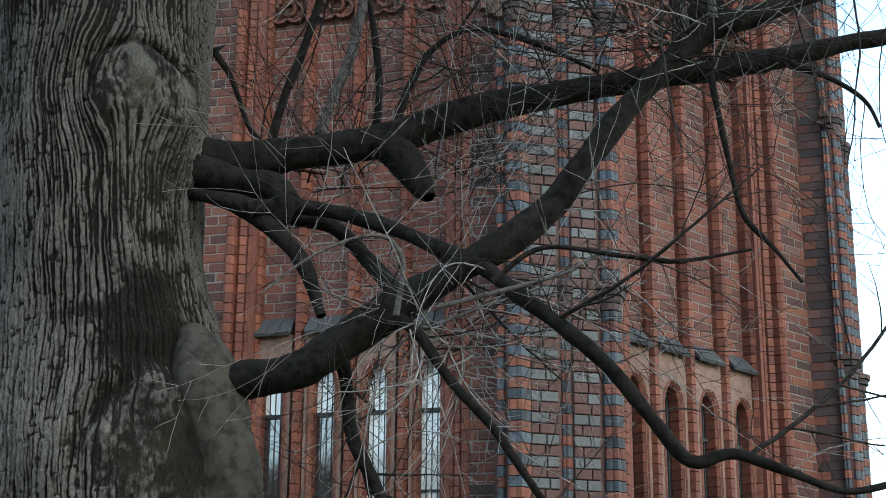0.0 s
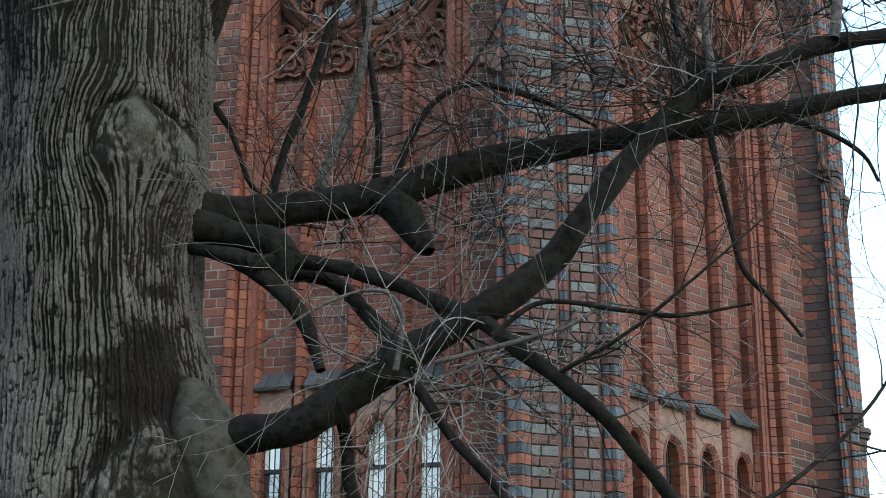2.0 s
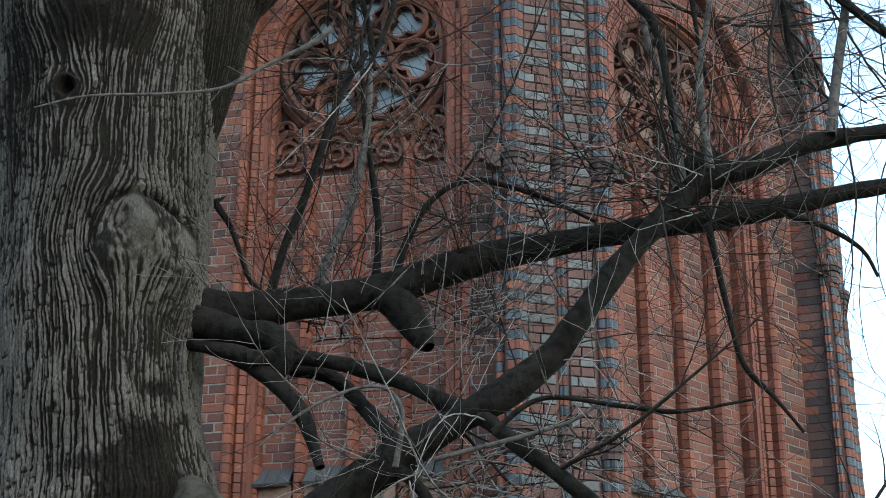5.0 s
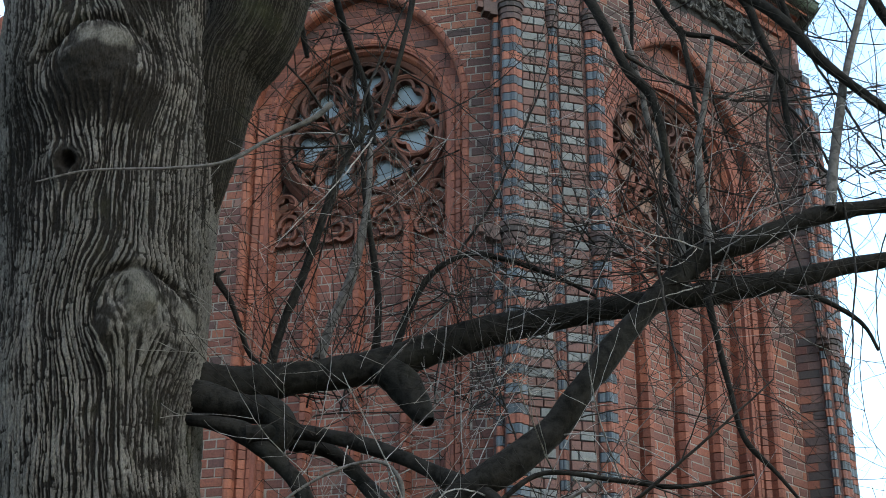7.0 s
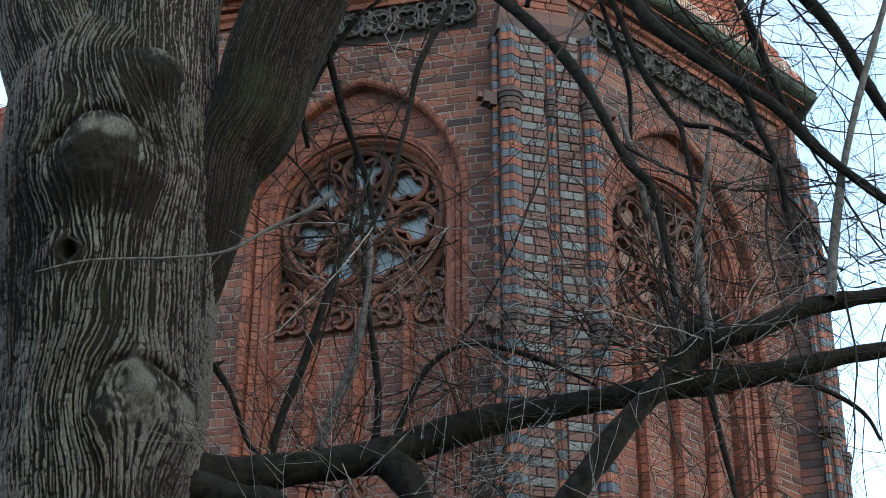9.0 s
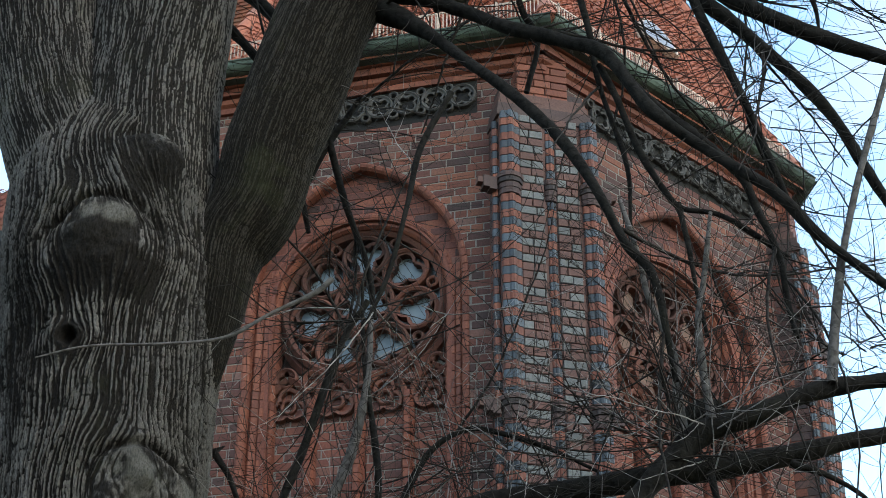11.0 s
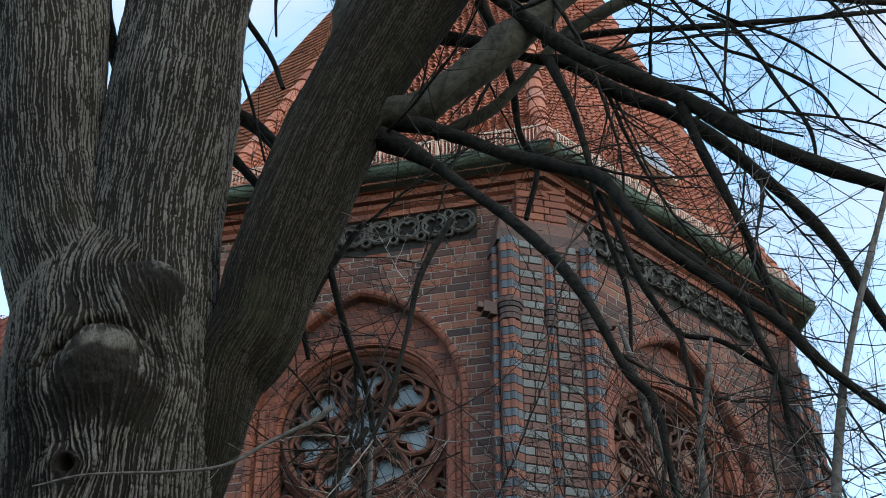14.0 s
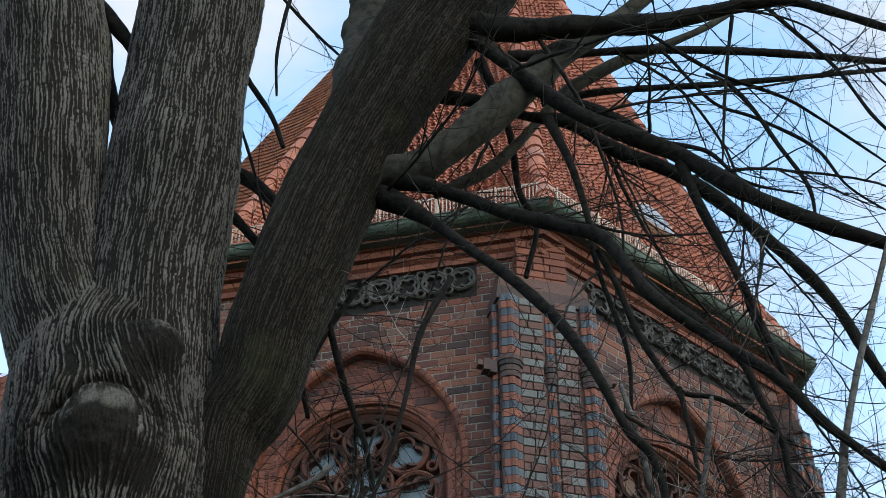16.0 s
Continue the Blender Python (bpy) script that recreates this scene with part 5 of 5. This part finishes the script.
def furrowed(name, pts, step, sides, material, seed, spacing=0.038, depth=0.014, knots=(), scars=(), stains=()):
    """A stem with furrowed bark: flat pale ridges that part round the knots. knots: x, z, half width, half height, swelling;
    scars: x, z, half width, half height of bare healed wood."""
    rows = spline(pts, step)
    # the foot, below eye level, needs few rings
    foot = int(np.sum(rows[:, 2] < 2.1))
    rows = np.vstack([rows[:foot:12], rows[foot:]])
    c, r = rows[:, :3], rows[:, 3]
    tan = np.gradient(c, axis=0)
    tan /= np.linalg.norm(tan, axis=1)[:, None]
    a = np.cross(tan, np.array([0.0, 1.0, 0.0]))
    a /= np.linalg.norm(a, axis=1)[:, None]
    b = np.cross(a, tan)
    # the seam is at the back, and the rings are closer together in front
    u = np.linspace(0, 1, sides, endpoint=False)
    phi = 2 * np.pi * (u - 0.5)
    phi = phi - 0.3 * np.sin(phi)
    out = -a[:, None] * np.sin(phi)[None, :, None] - b[:, None] * np.cos(phi)[None, :, None]
    s = r[:, None] * phi[None]
    run = np.concatenate([[0], np.cumsum(np.linalg.norm(np.diff(c, axis=0), axis=1))])
    z = run[:, None] + 0 * s + c[0, 2]
    q = seed * 11.7
    lump = (vnoise(s * 2.2 + q, z * 1.3, 0 * s) - 0.5) * 0.07 + (vnoise(s * 6 + q, z * 4, 0 * s + 3) - 0.5) * 0.025
    psi, swell, calm, bare, pit = s.copy(), lump * (r[:, None] / 0.5), np.zeros_like(s), np.zeros_like(s), np.zeros_like(s)
    cz = c[:, 2]
    for kx, kz, rs, rz, amp in knots:
        i = int(np.argmin(abs(cz - kz)))
        ks = r[i] * math.asin(max(-0.95, min(0.95, (kx - c[i, 0]) / r[i])))
        ds, dz = (s - ks) / rs, (z - z[i, 0]) / rz
        rho = np.sqrt(ds * ds + dz * dz) * (1 + 0.25 * (vnoise(s * 7 + q, z * 7, 0 * s + 9) - 0.5))
        low = np.where(dz < 0, 0.75, 1.0)
        psi -= 0.62 * (s - ks) * np.exp(-ds * ds * 0.55 - dz * dz * 0.8 * low)
        swell += amp * np.exp(-0.9 * rho ** 2) * (1 + 0.5 * (vnoise(s * 14 + q, z * 14, 0 * s + 12) - 0.5))
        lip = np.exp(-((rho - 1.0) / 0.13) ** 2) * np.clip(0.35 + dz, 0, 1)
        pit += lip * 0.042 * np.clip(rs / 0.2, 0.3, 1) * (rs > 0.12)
        calm = np.maximum(calm, np.exp(-(np.sqrt(ds ** 2 * 1.2 + (dz - 0.1) ** 2 * 1.2) / 0.8) ** 4) * (0.55 + 0.6 * vnoise(s * 11 + q, z * 11, 0 * s + 14)))
    for kx, kz, rs, rz in scars:
        i = int(np.argmin(abs(cz - kz)))
        ks = r[i] * math.asin(max(-0.95, min(0.95, (kx - c[i, 0]) / r[i])))
        rho = np.sqrt(((s - ks) / rs) ** 2 + ((z - z[i, 0]) / rz) ** 2) * (1 + 0.9 * (vnoise(s * 22 + q, z * 16, 0 * s + 31) - 0.5))
        if rz < 0.04:
            pit += 0.09 * np.exp(-rho ** 4)
        else:
            bare = np.maximum(bare, 0.75 * np.exp(-rho ** 6))
    darkening = np.ones_like(s)
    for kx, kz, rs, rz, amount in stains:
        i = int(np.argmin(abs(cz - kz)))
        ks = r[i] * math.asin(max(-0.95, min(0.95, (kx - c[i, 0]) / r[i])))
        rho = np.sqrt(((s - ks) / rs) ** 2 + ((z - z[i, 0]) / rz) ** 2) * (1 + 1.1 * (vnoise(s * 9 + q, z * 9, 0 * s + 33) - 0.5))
        darkening *= 1 - amount * np.exp(-rho ** 4)
    bent = psi + 0.03 * (vnoise(s * 4 + q, z * 1.3, 0 * s + 1) - 0.5) + 0.018 * (vnoise(s * 16 + q, z * 7, 0 * s + 2) - 0.5) + 0.006 * (vnoise(s * 50, z * 34, 0 * s + 5) - 0.5)
    phase = 4.5 * vnoise(bent * 9 + q, z * 1.6, 0 * s + 4) + 3.6 * vnoise(bent * 30 + q, z * 4.5, 0 * s + 16) + 1.5 * vnoise(bent * 60 + q, z * 17, 0 * s + 17)
    wave = np.sin(2 * np.pi * bent / spacing + phase)
    second = np.sin(2 * np.pi * bent / (0.61 * spacing) + 7.0 * vnoise(bent * 13 + q, z * 2.6, 0 * s + 18) + 2.0 * vnoise(bent * 50 + q, z * 11, 0 * s + 19))
    net = 2 * vnoise(bent * (1.1 / spacing) + q, z * 5.5, 0 * s + 21) - 1
    crack = vnoise(s * 26 + q, z * 55, 0 * s + 6)
    strand = 0.55 * wave + 0.5 * second + 0.55 * net
    # broad plates low on the stem, thin strands further up
    plate = np.clip(0.45 + (4.4 - z) * 0.5 - s * 0.6 + 1.6 * (vnoise(s * 1.5 + q, z * 0.9, 0 * s + 50) - 0.5), 0, 1)
    ridge = np.clip((strand + 0.2 + 0.65 * plate) / 0.75, 0, 1)
    ridge = ridge * ridge * (3 - 2 * ridge)
    slit = np.abs(2 * vnoise(bent * 42 + q, z * 7, 0 * s + 41) - 1)
    ridge *= 0.45 + 0.55 * np.clip(slit / 0.16, 0, 1)
    grain = vnoise(s * 70 + q, z * 45, 0 * s + 8)
    ridge *= np.where(crack > 0.84, 0.45, 1.0)
    patch = vnoise(s * 34 + q, z * 15, 0 * s + 10)
    fleck = np.clip((vnoise(bent * 62 + q, z * 24, 0 * s + 23) - 0.36) / 0.28, 0, 1)
    inner = 0.12 + 0.55 * fleck + 0.5 * patch * grain
    ridge = ridge * (1 - np.clip(calm * 1.25, 0, 0.92)) + calm * 0.75 * np.clip(inner, 0, 1)
    ridge = ridge * (1 - bare) + 0.4 * bare
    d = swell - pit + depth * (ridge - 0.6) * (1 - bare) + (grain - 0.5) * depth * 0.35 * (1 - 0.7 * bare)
    # crevice shade goes into the tone: furrows and pits get a darker colour
    tone = np.clip(ridge * (0.6 + 0.75 * grain) - pit * 14, 0, 1) * darkening
    v = c[:, None] + out * (r[:, None] + d)[..., None]
    n = len(rows)
    i, j = np.meshgrid(np.arange(n - 1), np.arange(sides), indexing="ij")
    k = (j + 1) % sides
    f = np.stack([i * sides + j, i * sides + k, (i + 1) * sides + k, (i + 1) * sides + j], -1).reshape(-1, 4)
    ob = hang(grid_mesh(name, v, f, material))
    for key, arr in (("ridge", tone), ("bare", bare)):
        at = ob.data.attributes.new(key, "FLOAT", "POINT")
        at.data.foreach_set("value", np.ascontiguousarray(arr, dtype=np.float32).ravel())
    return ob


def bark_tube(name, pts, step, sides, rough, material, seed, label=""):
    rows = spline(pts, step)
    v, out, f = tube_arrays(rows, sides)
    s = seed * 7.3
    x, y, z = v[..., 0], v[..., 1], v[..., 2]
    d = (vnoise(x * 6 + s, y * 6, z * 6) - 0.5) * rough + (vnoise(x * 25 + s, y * 25, z * 25) - 0.5) * rough * 0.35
    v = v + out * (d * np.maximum(rows[:, 3], 0.004)[:, None])[..., None]
    return hang(grid_mesh(name, v, f, material, None, label))


KNOTS = [(-1.30, 4.46, 0.25, 0.2, 0.05), (-1.70, 5.18, 0.085, 0.085, 0.05), (-1.60, 5.66, 0.27, 0.2, 0.065), (-1.36, 6.17, 0.22, 0.18, 0.08),
         (-1.10, 2.7, 0.34, 0.5, 0.07), (-1.34, 4.52, 0.08, 0.15, 0.04), (-1.15, 4.5, 0.09, 0.1, 0.04), (-1.46, 4.36, 0.06, 0.12, 0.03)]
SCARS = [(-1.695, 5.185, 0.03, 0.036), (-1.655, 5.77, 0.05, 0.045), (-1.545, 5.76, 0.06, 0.045), (-1.42, 6.3, 0.035, 0.04), (-1.33, 6.3, 0.035, 0.04), (-1.34, 4.5, 0.06, 0.13), (-1.15, 4.5, 0.07, 0.07)]
# darker patches; the last two are tall strips near the trunk's edges
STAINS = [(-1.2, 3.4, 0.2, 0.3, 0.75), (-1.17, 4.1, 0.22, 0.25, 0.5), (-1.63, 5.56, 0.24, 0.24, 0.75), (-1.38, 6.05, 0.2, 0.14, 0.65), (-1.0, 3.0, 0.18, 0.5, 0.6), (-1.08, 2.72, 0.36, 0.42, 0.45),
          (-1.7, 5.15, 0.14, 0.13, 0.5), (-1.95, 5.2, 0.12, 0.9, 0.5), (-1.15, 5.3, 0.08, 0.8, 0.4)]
for i, (name, pts) in enumerate(BOUGHS):
    if name == "trunk":
        pts = [(-1.2, 7.0, -0.1, 0.66)] + pts
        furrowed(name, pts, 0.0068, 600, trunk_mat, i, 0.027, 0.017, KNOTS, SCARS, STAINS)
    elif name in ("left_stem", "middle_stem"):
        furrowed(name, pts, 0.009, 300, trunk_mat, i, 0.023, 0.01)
    elif name == "collar":
        bark_tube(name, pts, 0.02, 40, 0.3, side_mat, i)
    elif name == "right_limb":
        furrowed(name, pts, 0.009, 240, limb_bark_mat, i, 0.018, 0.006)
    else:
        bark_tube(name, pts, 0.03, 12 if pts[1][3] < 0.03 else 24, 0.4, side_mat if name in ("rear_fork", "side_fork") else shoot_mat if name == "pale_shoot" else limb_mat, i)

# ---- twigs ----
class Twigs:
    """Gathers thin tapering tubes, three-sided, into one mesh."""
    def __init__(self):
        self.v, self.f, self.n = [], [], 0

    def tube(self, pts, r0, r1):
        p = np.array(pts)
        rows = np.column_stack([p, np.linspace(r0, r1, len(p))])
        v, _, f = tube_arrays(rows, 4 if r0 > 0.005 else 3)
        self.v.append(v.reshape(-1, 3))
        self.f.append(f + self.n)
        self.n += v.shape[0] * v.shape[1]

    def make(self, name, material, label):
        ob = hang(grid_mesh(name, np.concatenate(self.v), np.concatenate(self.f), material, None, label))
        ob["kind"] = "stuff"


def grow(heap, rng, start, way, length, r, level, sag):
    """One zigzag shoot with side shoots; sag pulls it down (plus) or lifts it (minus)."""
    seg = 0.07 if level < 0 else 0.05 if level == 0 else 0.04
    n = max(3, int(length / seg))
    p, d = np.array(start, float), np.array(way, float)
    d /= np.linalg.norm(d)
    bend = np.array([rng.gauss(0, 1), rng.gauss(0, 0.6), rng.gauss(0, 1)]) * 0.034
    pts = [p.copy()]
    zig = 1
    side = np.cross(d, [0.0, 1.0, 0.0])
    side /= np.linalg.norm(side) + 1e-6
    for i in range(n):
        t = i / n
        d = d + bend + np.array([rng.gauss(0, 0.04), rng.gauss(0, 0.03), rng.gauss(0, 0.04) - sag * 0.035 + 0.03 * t]) + side * zig * 0.085
        zig = -zig
        d /= np.linalg.norm(d)
        p = p + d * seg
        pts.append(p.copy())
        if level < 2 and i > 0 and rng.random() < (0.42 if level < 0 else 0.27 if level == 0 else 0.14):
            s = side * rng.choice((-1, 1)) + np.array([0, rng.gauss(0, 0.6), rng.gauss(0, 0.3)])
            w = d * 0.9 + s * rng.uniform(0.5, 1.0)
            grow(heap, rng, p, w, length * rng.uniform(0.22, 0.55) * (1 - 0.4 * t), max(r * (1 - 0.7 * t) * 0.6, 0.0014), level + 1, sag * 0.6)
    heap.tube(pts, r, max(r * 0.3, 0.0012))


rng = random.Random(77)
dark_twigs, pale_twigs = Twigs(), Twigs()
for name, pts in BOUGHS:
    if name in ("trunk", "left_stem", "middle_stem", "broken_stub", "elbow", "collar", "burl"):
        continue
    rows = spline(pts, 0.05)
    run = 0.0
    spread = 0.2 if name in ("right_limb", "rear_fork", "side_fork") else 0.1
    wait = rng.uniform(0.05, 0.2)
    for k in range(2, len(rows) - 1):
        run += np.linalg.norm(rows[k, :3] - rows[k - 1, :3])
        if run < wait:
            continue
        run, wait = 0.0, rng.uniform(0.4, 1.6) * spread
        c, r = rows[k, :3], rows[k, 3]
        if (c[0] < -0.75 and c[1] < 7.35) or c[1] < 5.6:
            continue
        along = rows[k, :3] - rows[k - 1, :3]
        along /= np.linalg.norm(along)
        low = c[2] < 4.6
        th = rng.uniform(0, 2 * math.pi)
        side = np.array([math.cos(th), 0.75 * math.sin(th * 1.7), math.sin(th)])
        if low:
            side[2] += 0.1
        w = along * rng.uniform(0.2, 0.9) + side
        if c[0] > 0.8 and c[2] < 4.5 and rng.random() < 0.6:
            continue
        if c[2] > 5.8 and rng.random() < 0.45:
            continue
        ln = rng.uniform(0.35, 1.4) if r > 0.02 else rng.uniform(0.25, 0.95)
        heap = pale_twigs if (rng.random() < (0.42 if c[2] < 4.0 else 0.15 if c[2] < 5.6 else 0.04)) else dark_twigs
        grow(heap, rng, c, w, ln, min(r * 0.45, rng.uniform(0.0024, 0.005)), 0, rng.uniform(-0.6, 1.2))
        if name == "limb" and rng.random() < (0.12 if c[2] < 6 else 0.12) and r > 0.014:
            grow(dark_twigs, rng, c, along + side * 0.7, rng.uniform(0.9, 2.0), min(r * 0.55, rng.uniform(0.009, 0.016)), -1, rng.uniform(-0.2, 0.8))
# dense brushes of shoots at the old cuts
for at, count, up, ln, share in (((1.06, 6.35, 4.55), 46, 0.9, 1.0, 0.2), ((-0.05, 6.5, 3.35), 40, 0.0, 0.9, 0.85), ((0.1, 7.0, 4.2), 26, 1.0, 1.1, 0.3),
                                 ((-0.6, 7.1, 4.25), 20, 1.0, 1.1, 0.3), ((-0.3, 6.6, 5.35), 22, -0.3, 0.9, 0.3), ((1.5, 6.4, 6.4), 26, 0.1, 1.1, 0.05),
                                 ((0.5, 6.4, 3.6), 12, -0.5, 1.0, 0.4), ((0.75, 6.9, 5.0), 24, 0.3, 1.0, 0.2), ((1.9, 6.4, 5.1), 24, 0.4, 1.1, 0.1),
                                 ((0.2, 6.7, 4.6), 22, 0.6, 1.0, 0.3), ((-0.95, 7.7, 7.7), 20, 0.8, 1.2, 0.0), ((-0.6, 7.6, 6.6), 12, -0.4, 1.1, 0.05)):
    for _ in range(count):
        w = np.array([rng.gauss(0, 0.8), rng.gauss(0, 0.45), up + rng.gauss(0, 0.6)])
        s = np.array(at) + np.array([rng.gauss(0, 0.12), rng.gauss(0, 0.05), rng.gauss(0, 0.05)])
        grow(pale_twigs if rng.random() < share else dark_twigs, rng, s, w, ln * rng.uniform(0.5, 1.2), rng.uniform(0.0024, 0.0052) if share < 0.8 else rng.uniform(0.003, 0.006), 0, rng.uniform(-0.3, 0.9))
dark_twigs.make("twig", twig_mat, "thin dark leafless twigs")
pale_twigs.make("twig", grey_twig_mat, "pale grey leafless twigs")
